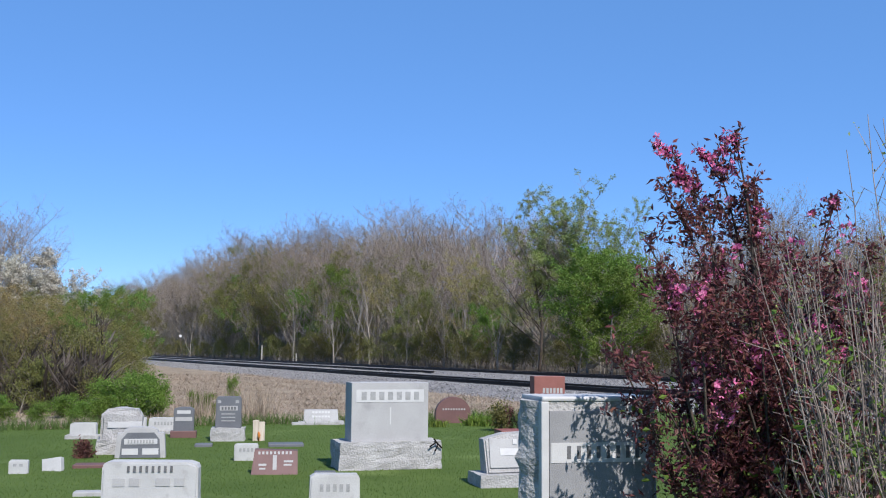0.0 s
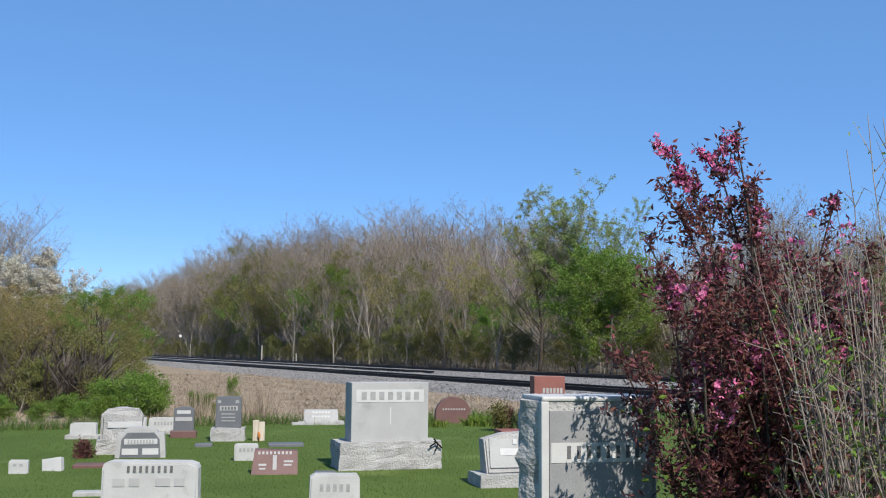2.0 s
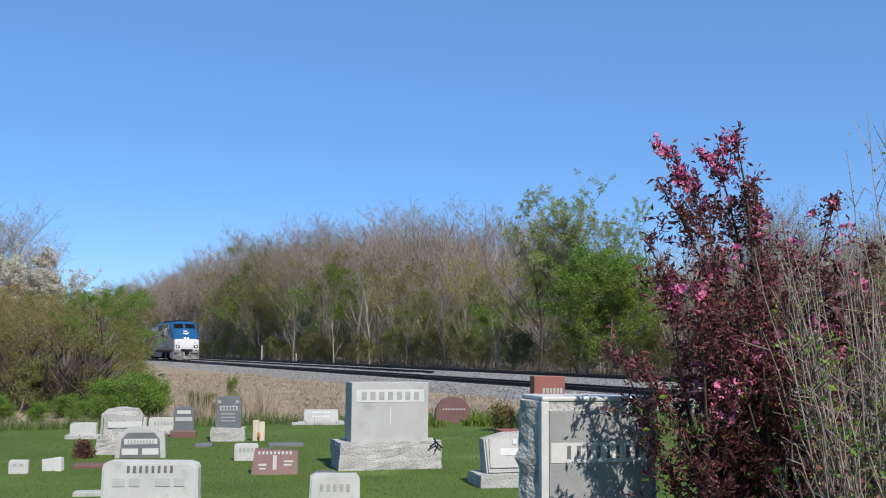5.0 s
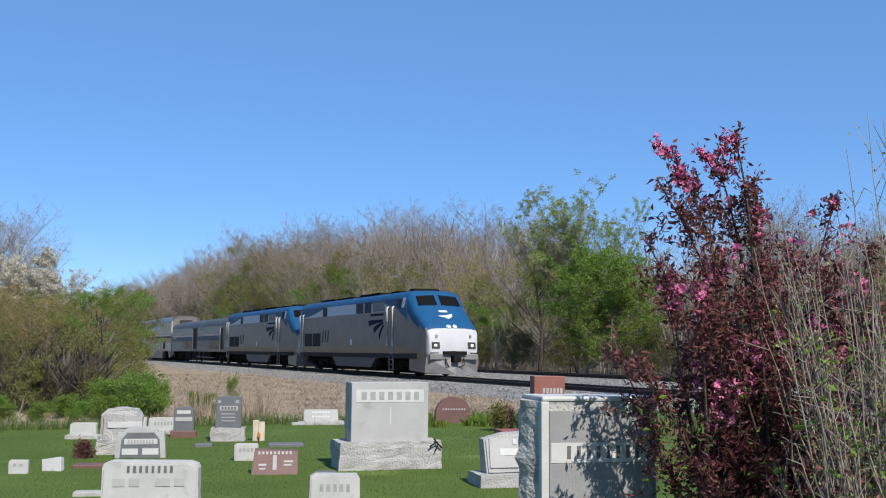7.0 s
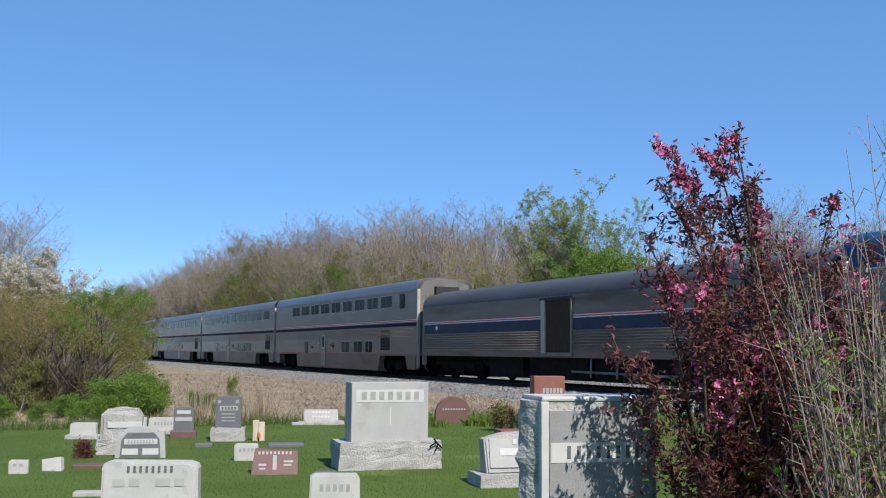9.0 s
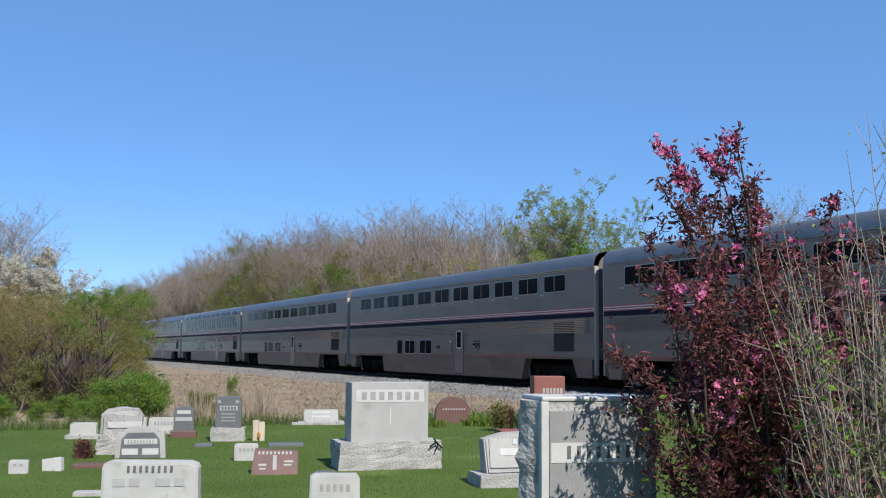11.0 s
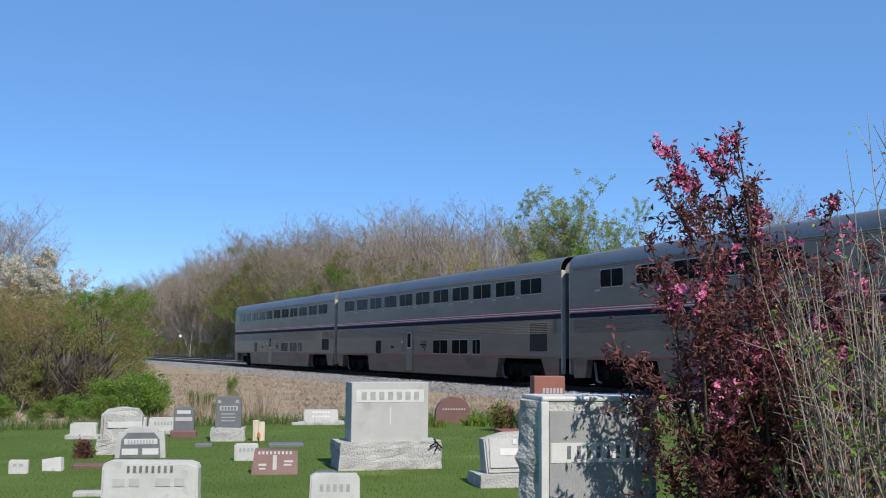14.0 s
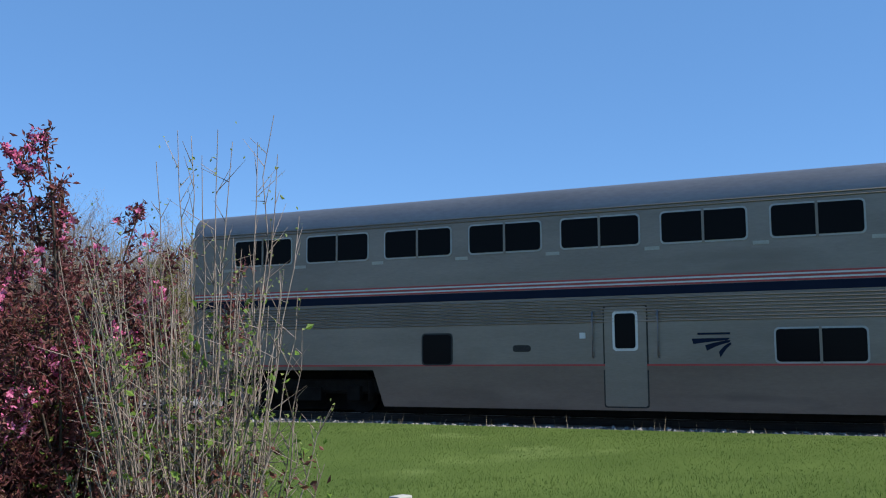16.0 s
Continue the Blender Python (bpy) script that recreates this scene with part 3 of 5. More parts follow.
def baggage_car():
    length = 25.9
    root = empty("baggage_car", Matrix(), "single-deck fluted steel baggage car with an open door", "train car", "cars of the train")
    part("body", extrude_profile(roofed(1.5, 1.15, 3.35, 4.0, 4.15, 0.75), 0, length), M_OLDSTEEL, root, "fluted stainless steel body")
    part("roof", extrude_profile(roofed(1.505, 3.36, 3.42, 4.015, 4.165, 0.75), 0.0, length), M_DARKROOF, root, "dark sooty curved roof")
    for side in (-1, 1):
        part("sill", side_panel([(0, 1.05), (length, 1.05), (length, 1.25), (0, 1.25)], side, 1.3, 1.51), M_LOWSTEEL, root)
        cuts = [(0.2, 11.25), (13.55, 23.3)] if side < 0 else [(0.2, length - 0.2)]
        for a, b in cuts:
            part("blue_stripe", side_panel([(a, 2.07), (b, 2.07), (b, 2.5), (a, 2.5)], side, 1.5, 1.508), M_SLATE, root, "dark blue stripe")
            for z, m in ((2.51, M_STRIPEWHITE), (2.55, M_STRIPERED), (2.59, M_STRIPEWHITE), (2.63, M_STRIPERED)):
                part("thin_stripe", side_panel([(a, z), (b, z), (b, z + 0.035), (a, z + 0.035)], side, 1.5, 1.508), m, root)
            for z in [1.3 + 0.1 * k for k in range(8)]:
                part("flute", extrude_profile([(side * 1.5, z), (side * 1.53, z + 0.02), (side * 1.53, z + 0.055), (side * 1.5, z + 0.075)], a, b), M_OLDSTEEL, root)
    # flat panel; its dark brown stands for the dim inside of the doorway
    d = part("door", side_panel([(11.6, 1.25), (13.4, 1.25), (13.4, 3.2), (11.6, 3.2)], -1, 1.4, 1.504), M_DOORWAYDIM, root, "open baggage doorway, its dim inside painted dark brown")
    # the pale colour stands for sunlight on the door's edge
    part("door_frame", box(11.3, 11.6, -1.56, -1.46, 1.2, 3.22, 0.02), M_PALESEAM, d, "edge of the slid door, coloured pale as if sunlit")
    part("door_frame", box(13.4, 13.5, -1.55, -1.46, 1.2, 3.22, 0.01), M_SILVER, d)
    part("lintel", box(11.2, 13.6, -1.55, -1.42, 3.2, 3.32, 0.01), M_RUBBER, d)
    part("step_board", box(11.3, 13.5, -1.58, -1.42, 1.1, 1.22, 0.02), M_PILOT, d)
    # flush panel too, dark in place of a recess's shade
    e = part("end_door", side_panel([(23.7, 1.25), (24.8, 1.25), (24.8, 3.15), (23.7, 3.15)], -1, 1.4, 1.504), M_GRILLE, root, "end door painted dark for the shade in its recess")
    part("door_frame", box(23.4, 23.68, -1.56, -1.46, 1.2, 3.2, 0.02), M_PALESEAM, e)
    part("door_frame", box(24.82, 25.0, -1.55, -1.46, 1.2, 3.2, 0.02), M_OLDSTEEL, e)
    part("brake_pipe", tube([(13.2, -1.35, 0.55), (20.6, -1.35, 0.5)], 0.05, 6), M_PILOT, root)
    part("emblem", side_panel([(1.5, 2.42), (1.75, 2.42), (1.75, 2.3), (1.62, 2.2), (1.5, 2.3)], -1, 1.5, 1.512), M_STRIPEWHITE, root, "small white shield emblem")
    for x in (0.0, length):
        s = -1 if x == 0 else 1
        part("diaphragm", box(min(x, x + s * 0.2), max(x, x + s * 0.2), -0.6, 0.6, 1.2, 3.5, 0.02), M_RUBBER, root, "black gangway bellows")
        for y in (-1.38, 1.38):
            part("end_post", box(min(x, x + s * 0.08), max(x, x + s * 0.08), y - 0.1, y + 0.1, 0.6, 3.4, 0.02), M_PALESEAM, root)
    part("underframe", box(0.5, 25.4, -1.0, 1.0, 0.62, 1.15), M_BLACK, root)
    # added black blocks keep the gap between the wheels dark
    for xc in (3.5, 22.4):
        part("brake_gear", box(xc - 1.9, xc + 1.9, -0.66, 0.66, 0.15, 0.7, 0.05), M_BLACK, root)
    for x0, x1 in ((6.6, 9.5), (10.0, 14.2), (14.6, 19.2)):
        part("equipment_box", box(x0, x1, -1.3, 1.3, 0.22, 1.1, 0.04), M_BLACK, root)
    for xc in (3.5, length - 3.5):
        bogie(root, xc, 2.7)
    for x in (14.6, 16.2):
        part("step_ladder", tube([(x, -1.42, 1.1), (x, -1.45, 0.35)], 0.04, 6), M_PILOT, root)
    return root


def locomotive():
    root = empty("diesel_locomotive", Matrix(), "silver and blue diesel passenger locomotive with sloped nose", "locomotive", "locomotives of the train")
    w = 1.5
    # lofted shell
    secs = [(0.0, 1.5, 4.30), (0.15, 1.5, 4.36), (17.6, 1.5, 4.36), (18.05, 1.49, 4.34), (18.2, 1.48, 4.26), (18.85, 1.46, 3.56), (18.98, 1.45, 3.44),
            (19.6, 1.42, 2.99), (20.2, 1.38, 2.55), (20.36, 1.36, 2.38), (20.48, 1.32, 2.24), (20.62, 1.25, 1.15)]
    levels = (0.0, 0.18, 0.36, 0.42, 0.55, 0.68, 0.78, 0.86)
    bm = bmesh.new()
    rings = []
    for x, hw, zt in secs:
        z0 = 0.95
        hgt = zt - z0
        right = [(hw, z0 + hgt * f) for f in levels]
        right += [(hw * 0.95, z0 + hgt * 0.925), (hw * 0.82, z0 + hgt * 0.968), (hw * 0.55, z0 + hgt * 0.992), (0.0, zt)]
        prof = right + [(-y, z) for y, z in right[-2::-1]]
        rings.append([bm.verts.new((x, y, z)) for y, z in prof])
    for i, (a, b) in enumerate(zip(rings, rings[1:])):
        n = len(a)
        for k in range(n):
            if k == n - 1:
                f = bm.faces.new((a[k], b[k], b[0], a[0]))
            else:
                f = bm.faces.new((a[k], b[k], b[k + 1], a[k + 1]))
            zc = sum(v.co.z for v in f.verts) / 4
            xc = sum(v.co.x for v in f.verts) / 4
            f.smooth = True
            f.material_index = 0 if zc < 3.87 and xc < 18.05 else 1
            if xc > 20.35:
                f.material_index = 2
            elif xc > 18.05:
                f.material_index = 1 if zc > 2.95 - 0.28 * (xc - 18.05) else 0
    bm.faces.new(rings[0])
    f = bm.faces.new(rings[-1][::-1])
    f.material_index = 2
    bmesh.ops.recalc_face_normals(bm, faces=bm.faces)
    me = bpy.data.meshes.new("body")
    bm.to_mesh(me)
    bm.free()
    for m in (M_SILVER, M_BLUE, M_NOSEWHITE):
        me.materials.append(m)
    part_of("body", me, None, root)
    for side in (-1, 1):
        sp = lambda pts, d0=0.0, d1=0.006: side_panel(pts, side, w + d0 - 0.01, w + d1)
        # blue sweep: along the cant rail, swelling over the pale band, and down the cab side
        part("pale_band", sp([(0.4, 3.33), (15.4, 3.33), (15.4, 3.9), (0.4, 3.9)]), M_PALEBAND, root, "pale band under the roof")
        part("blue_sweep", sp([(0.2, 3.93)] + [(0.2, 3.35)] + [(0.5 + 4.5 * i / 6, 3.35 + 0.5 * (i / 6) ** 1.7) for i in range(7)] + [(5.2, 3.93)], 0, 0.010), M_BLUE, root, "blue painted sweep")
        part("blue_sweep", sp([(9.0, 3.93), (13.0, 3.84), (15.2, 3.72), (16.5, 3.54), (17.2, 3.27), (17.75, 3.02), (18.12, 2.88), (18.12, 3.93)], 0, 0.010), M_BLUE, root, "blue painted sweep")
        for x0, x1 in ((4.75, 5.6), (10.8, 11.95), (12.15, 13.2)):
            part("intake_grille", sp(rounded_outline(x0, x1, 3.33, 3.88, 0.03), 0, 0.02), M_RUBBER, root, "black intake grille")
        part("hatch", sp([(13.4, 3.35), (15.2, 3.35), (15.2, 3.84), (13.4, 3.84)], 0, 0.016), M_PILOT, root)
        for x0, x1 in ((1.06, 2.6), (2.75, 4.3)):
            gr = part("radiator_grille", sp([(x0, 1.5), (x1, 1.5), (x1, 2.32), (x0, 2.32)], 0, 0.012), M_GRILLE, root, "dark side grille")
        for x in (4.65, 5.15, 5.65):
            part("number_bar", sp([(x, 1.72), (x + 0.14, 1.72), (x + 0.3, 2.48), (x + 0.16, 2.48)], 0, 0.008), M_GRILLE, root, "plain slanted bar of the road number")
        swoosh_logo(root, 12.75, 1.9, 2.3, side, w, M_STRIPEBLUE)
        # doors and rails
        for xa, xb in ((0.2, 0.85), (15.75, 16.5)):
            part("cab_door", sp(rounded_outline(xa + 0.08, xb - 0.08, 1.1, 3.4, 0.05), 0, 0.012), M_SILVER, root)
            for x in (xa, xb):
                y = side * (w + 0.09)
                part("grab_rail", tube([(x, side * w, 1.5), (x, y, 1.55), (x, y, 3.5), (x, side * w, 3.55)], 0.045, 6), M_STRIPEWHITE, root, "white grab rail")
            ld = bmesh.new()
            for x in (xa + 0.1, xb - 0.1):
                add_tube(ld, [(x, side * (w - 0.02), 1.0), (x, side * (w - 0.02), 0.25)], 0.04, 6)
            for z in (0.3, 0.55, 0.8):
                add_box(ld, xa + 0.1, xb - 0.1, side * (w - 0.02) - 0.06, side * (w - 0.02) + 0.06, z - 0.02, z + 0.02)
            part("step_ladder", ld, M_PILOT, root, "grey steel steps")
        part("cab_window", sp([(16.95, 3.45), (17.4, 3.45), (17.6, 3.92), (16.95, 3.92)], 0, 0.018), M_DARKGLASS, root)
        part("quarter_window", sp([(17.5, 3.45), (17.85, 3.45), (18.1, 3.95), (17.75, 3.95)], 0, 0.02), M_STRIPEWHITE, root, "white window post")
        # the sill is a darker band below the silver side
        part("side_sill", side_panel([(0.1, 0.88), (19.6, 0.88), (19.6, 1.12), (0.1, 1.12)], side, w - 0.15, w + 0.004), M_GRILLE, root, "dark sill band")
        part("fuel_tank_side", side_panel([(6.6, 0.95), (7.4, 0.35), (13.2, 0.35), (14.0, 0.95)], side, w - 0.4, w - 0.02), M_DARKROOF, root)
        part("nose_skirt", side_panel([(18.4, 0.95), (18.4, 0.3), (20.3, 0.2), (20.45, 0.95)], side, w - 0.3, w - 0.08), M_SILVER, root)
        part("handbrake_wheel", sp(rounded_outline(9.9, 10.15, 1.55, 1.9, 0.1), 0, 0.03), M_STRIPEWHITE, root)
    # nose details (front faces +x)
    def facing(pts, x_of_z, off):
        """A plate on the sloping front: points in y, z."""
        b = bmesh.new()
        a = [b.verts.new((x_of_z(z) + off, y, z)) for y, z in pts]
        c = [b.verts.new((x_of_z(z) - 0.05, y, z)) for y, z in pts]
        n = len(pts)
        for i in range(n):
            b.faces.new((a[i], a[(i + 1) % n], c[(i + 1) % n], c[i]))
        b.faces.new(a)
        b.faces.new(c[::-1])
        bmesh.ops.recalc_face_normals(b, faces=b.faces)
        return b
    screen = lambda z: 18.2 + (4.26 - z) / 0.70 * 0.65
    slope = lambda z: 18.98 + (3.44 - z) / 0.89 * 1.22
    front = lambda z: 20.48 + (2.24 - z) / 1.09 * 0.14
    for s in (-1, 1):
        part("windscreen", facing([(s * 0.12, 3.58), (s * 1.15, 3.56), (s * 1.1, 4.02), (s * 0.12, 4.1)], screen, 0.03), M_DARKGLASS, root, "dark windscreen pane")
        part("headlight", facing([(s * 0.09, 2.44), (s * 0.14, 2.40), (s * 0.20, 2.40), (s * 0.25, 2.44), (s * 0.25, 2.50), (s * 0.20, 2.54), (s * 0.14, 2.54), (s * 0.09, 2.50)], slope, 0.035), M_LAMP, root, "lit round headlight")
        hb = part("lamp_housing", facing([(s * 0.76, 1.38), (s * 1.18, 1.38), (s * 1.18, 1.70), (s * 0.76, 1.70)], front, 0.03), M_RUBBER, root)
        part("ditch_light", facing([(s * 0.92, 1.49), (s * 1.04, 1.49), (s * 1.04, 1.60), (s * 0.92, 1.60)], front, 0.05), M_LAMP, hb, "lit ditch light")
        part("marker_light", facing([(s * 0.85, 1.9), (s * 0.97, 1.9), (s * 0.97, 2.05), (s * 0.85, 2.05)], front, 0.03), M_PILOT, root)
    part("nose_emblem", facing([(-0.42, 3.0), (0.05, 3.04), (0.42, 3.12), (0.35, 2.98), (0.05, 2.85), (-0.05, 2.93)], slope, 0.02), M_STRIPEWHITE, root, "plain white nose emblem")
    part("number_bar", facing([(-0.22, 3.2), (0.22, 3.2), (0.22, 3.29), (-0.22, 3.29)], slope, 0.02), M_STRIPEWHITE, root, "plain bar of the road number")
    pl = bmesh.new()
    a = [pl.verts.new(v) for v in ((20.45, -1.35, 0.95), (20.45, 1.35, 0.95), (20.7, 0, 0.95), (20.3, -1.4, 0.2), (20.3, 1.4, 0.2), (20.85, 0, 0.14))]
    bq = [pl.verts.new(v.co - Vector((0.12, 0, 0))) for v in a]
    for q in ((0, 2, 5, 3), (2, 1, 4, 5)):
        pl.faces.new([a[i] for i in q])
        pl.faces.new([bq[i] for i in q[::-1]])
    for q in ((3, 5), (5, 4), (0, 2), (2, 1), (0, 3), (1, 4)):
        pl.faces.new((a[q[0]], a[q[1]], bq[q[1]], bq[q[0]]))
    bmesh.ops.recalc_face_normals(pl, faces=pl.faces)
    part("pilot", pl, M_PILOT, root, "grey snow-plough pilot")
    part("buffer_beam", box(20.2, 20.66, -1.3, 1.3, 0.85, 1.12, 0.03), M_PILOT, root)
    part("coupler", box(20.5, 21.0, -0.2, 0.2, 0.72, 1.05, 0.04), M_BLACK, root)
    part("brake_hose", tube([(20.66, -0.5, 0.9), (20.85, -0.45, 0.6), (20.7, -0.3, 0.5), (20.7, 0.3, 0.5), (20.85, 0.45, 0.6), (20.66, 0.5, 0.9)], 0.035, 6), M_RUBBER, root)
    part("anticlimber", box(20.58, 20.8, -0.62, 0.62, 1.1, 1.26, 0.02), M_BLACK, root, "black anticlimber ledge")
    for y in (-1.05, 1.05):
        part("corner_step", box(20.3, 20.62, y - 0.22, y + 0.22, 1.1, 1.2, 0.02), M_BLACK, root)
    part("rear_bellows", box(-0.35, 0.0, -0.6, 0.6, 1.1, 3.3, 0.03), M_RUBBER, root)
    part("underframe", box(0.4, 20.2, -1.05, 1.05, 0.5, 0.98), M_BLACK, root)
    # added black blocks shut out the lit ground seen under the locomotive
    for x0, x1 in ((1.4, 5.9), (14.4, 18.6)):
        part("traction_gear", box(x0, x1, -0.66, 0.66, 0.12, 0.8, 0.05), M_BLACK, root)
    for x0, x1 in ((5.9, 7.1), (13.5, 14.4)):
        part("air_tank", tube([(x0, -1.15, 0.62), (x1, -1.15, 0.62)], 0.2, 10), M_BLACK, root)
    part("fuel_tank", box(7.0, 13.6, -1.2, 1.2, 0.16, 0.8, 0.1), M_BLACK, root)
    for x0, x1, h in ((2.0, 4.6, 0.12), (5.4, 7.8, 0.1), (9.2, 12.4, 0.14), (14.0, 15.2, 0.1), (16.6, 17.3, 0.12)):
        part("roof_hatch", box(x0, x1, -0.7, 0.7, 4.3, 4.36 + h, 0.03), M_BLACK, root, "dark roof hatch")
    for xc in (3.6, 16.6):
        bogie(root, xc, 2.85, 0.508)
    return root


loco = locomotive()
SPEED = 33.98
REAR_AT = -67.82          # the last coach's tail at 14.5 s, but for the small lead below
LEAD = ((0.0, 3.2), (4.0, 2.9), (6.0, 2.6), (8.0, 2.45), (9.5, 2.2), (11.0, 1.8), (12.5, 1.4), (14.0, 1.3), (15.0, 1.25), (15.5, 0.8), (16.0, -0.10))   # it slows a little
bag = baggage_car()
train = [(coach_a, 0.0), (copy_thing(coach_a, Matrix()), 1.0), (diner, 2.0), (lounge, 3.0)]
train += [(sleeper, 4.0), (copy_thing(sleeper, Matrix()), 5.0), (copy_thing(coach_a, Matrix()), 6.0), (dormitory, 7.0)]
train = [(ob, k * PITCH + 0.25) for ob, k in train] + [(bag, 8 * PITCH + 0.3), (copy_thing(loco, Matrix()), 233.7), (loco, 255.1)]


def motions():
    for ob, off in train:
        walk(ob, [(t, Matrix.Translation(plan(REAR_AT + SPEED * (t - 14.5) + lead + off, TRACK, RAIL_Z)) @ pose(0, 0, 0, 0, 0, TRACK_DEG)) for t, lead in LEAD])


# ---- trees and shrubs ----
def skeleton(rng, height, radius, spread, levels, kids, lean=0.0, start=0.25, up=0.35, droop=0.0, wob=0.12, rmin=0.003):
    """Branch segments (from, to, r from, r to, level)."""
    segs, tips = [], []

    def limb(p, d, length, r, lev):
        n = 5 if lev == 0 else 4 if lev == 1 else 3
        pts = [p.copy()]
        for i in range(n):
            d = (d + Vector((rng.uniform(-wob, wob), rng.uniform(-wob, wob), rng.uniform(-wob, wob) + (up * 0.12 if lev else 0) - droop * 0.05 * lev))).normalized()
            q = pts[-1] + d * (length / n)
            r1 = r * (1 - 0.72 * (i + 1) / n) if lev < levels else r * (1 - 0.9 * (i + 1) / n)
            segs.append((pts[-1].copy(), q.copy(), r * (1 - 0.72 * i / n) if lev < levels else r * (1 - 0.9 * i / n), r1, lev))
            pts.append(q)
        if lev >= levels:
            tips.append((pts[-2].copy(), pts[-1].copy()))
            return
        for k in range(kids[lev]):
            f = start + (1 - start) * (k + rng.random()) / kids[lev] if lev == 0 else 0.15 + 0.85 * (k + rng.random()) / kids[lev]
            j = min(n - 1, int(f * n))
            base = pts[j].lerp(pts[j + 1], f * n - j)
            a = rng.uniform(0, math.tau)
            out = Vector((math.cos(a), math.sin(a), 0))
            if lev:
                out = (out + Vector((0, 0, rng.uniform(-0.5, 0.8)))).normalized()
            nd = (d * up + out * spread * rng.uniform(0.7, 1.2) + Vector((0, 0, up * 0.6))).normalized()
            ln = length * rng.uniform(0.34, 0.56) * (1.15 - 0.45 * f if lev == 0 else 1.0)
            limb(base, nd, ln, max(rmin, r * (1 - 0.72 * f) * 0.55), lev + 1)
        tips.append((pts[-2].copy(), pts[-1].copy()))

    limb(Vector((0, 0, -0.15)), Vector((lean, lean * 0.3, 1)).normalized(), height, radius, 0)
    return segs, tips


def tubes_mesh(name, segs, sides=4):
    verts, faces = [], []
    for p, q, r0, r1, lev in segs:
        n = sides + 2 if lev == 0 else sides if lev == 1 else 3
        d = (q - p).normalized()
        a = d.orthogonal().normalized()
        b = d.cross(a)
        k = len(verts)
        for c, r in ((p, r0), (q, r1)):
            for i in range(n):
                t = math.tau * i / n
                verts.append(c + a * (r * math.cos(t)) + b * (r * math.sin(t)))
        for i in range(n):
            j = (i + 1) % n
            faces.append((k + i, k + j, k + n + j, k + n + i))
    return mesh_of(name, verts, faces, True)


def leaves_mesh(name, rng, anchors, count, size, scatter, slender=False):
    """Small pointed leaves strewn round the twig ends."""
    verts, faces = [], []
    for i in range(count):
        p, q = anchors[rng.randrange(len(anchors))]
        c = p.lerp(q, rng.uniform(0.0, 1.1)) + Vector((rng.gauss(0, scatter), rng.gauss(0, scatter), rng.gauss(0, scatter)))
        d = Vector((rng.gauss(0, 1), rng.gauss(0, 1), rng.gauss(0.2, 1))).normalized()
        a = d.orthogonal().normalized()
        a = (a * math.cos(t := rng.uniform(0, math.tau)) + d.cross(a) * math.sin(t))
        s = size * rng.uniform(0.6, 1.3)
        k = len(verts)
        n = d.cross(a) * (s * 0.12)
        w = 0.19 if slender else 0.28
        verts += [c, c + d * s * 0.5 + a * s * w + n, c + d * s, c + d * s * 0.5 - a * s * w + n]
        faces += [(k, k + 1, k + 2, k + 3)]
    return mesh_of(name, verts, faces)


def blossoms_mesh(name, rng, anchors, clusters, size, scatter):
    verts, faces = [], []
    for i in range(clusters):
        p, q = anchors[rng.randrange(len(anchors))]
        c = p.lerp(q, rng.random()) + Vector((rng.gauss(0, scatter), rng.gauss(0, scatter), rng.gauss(0, scatter)))
        d = Vector((rng.gauss(0, 1), rng.gauss(0, 1) - 0.5, rng.gauss(0.3, 1))).normalized()
        a = d.orthogonal().normalized()
        b = d.cross(a)
        for k5 in range(5):
            t = math.tau * k5 / 5 + rng.uniform(-0.2, 0.2)
            o = a * math.cos(t) + b * math.sin(t)
            w = d.cross(o)
            k = len(verts)
            s = size * rng.uniform(0.8, 1.2)
            verts += [c, c + o * s * 0.6 + w * s * 0.33 + d * s * 0.25, c + o * s + d * s * 0.4, c + o * s * 0.6 - w * s * 0.33 + d * s * 0.25]
            faces.append((k, k + 1, k + 2, k + 3))
    return mesh_of(name, verts, faces)


def tree(name, seed, label, height, radius, spread, kids, leaf, count, size, scatter, bark=None, twig=None, lean=0.0, start=0.25, up=0.35, category="tree", group="", wob=0.12, rmin=0.003):
    rng = random.Random(seed)
    segs, tips = skeleton(rng, height, radius, spread, len(kids), kids, lean, start, up, wob=wob, rmin=rmin)
    root = empty(name, Matrix(), label, category, group)
    part_of("trunk", tubes_mesh("trunk", [s for s in segs if s[4] <= 1], 5), bark or M_BARK, root)
    cr = part_of("crown", tubes_mesh("crown", [s for s in segs if s[4] > 1]), twig or M_TWIG, root, "fine bare twigs")
    if count:
        # leaves gather on some boughs and leave others thin
        full = [t for t in tips if noise.noise(t[1] * (7.0 / height) + Vector((seed * 3.7, 0, 0))) > -0.08]
        part_of("foliage", leaves_mesh("foliage", rng, full or tips, count, size, scatter), leaf, root)
    return root


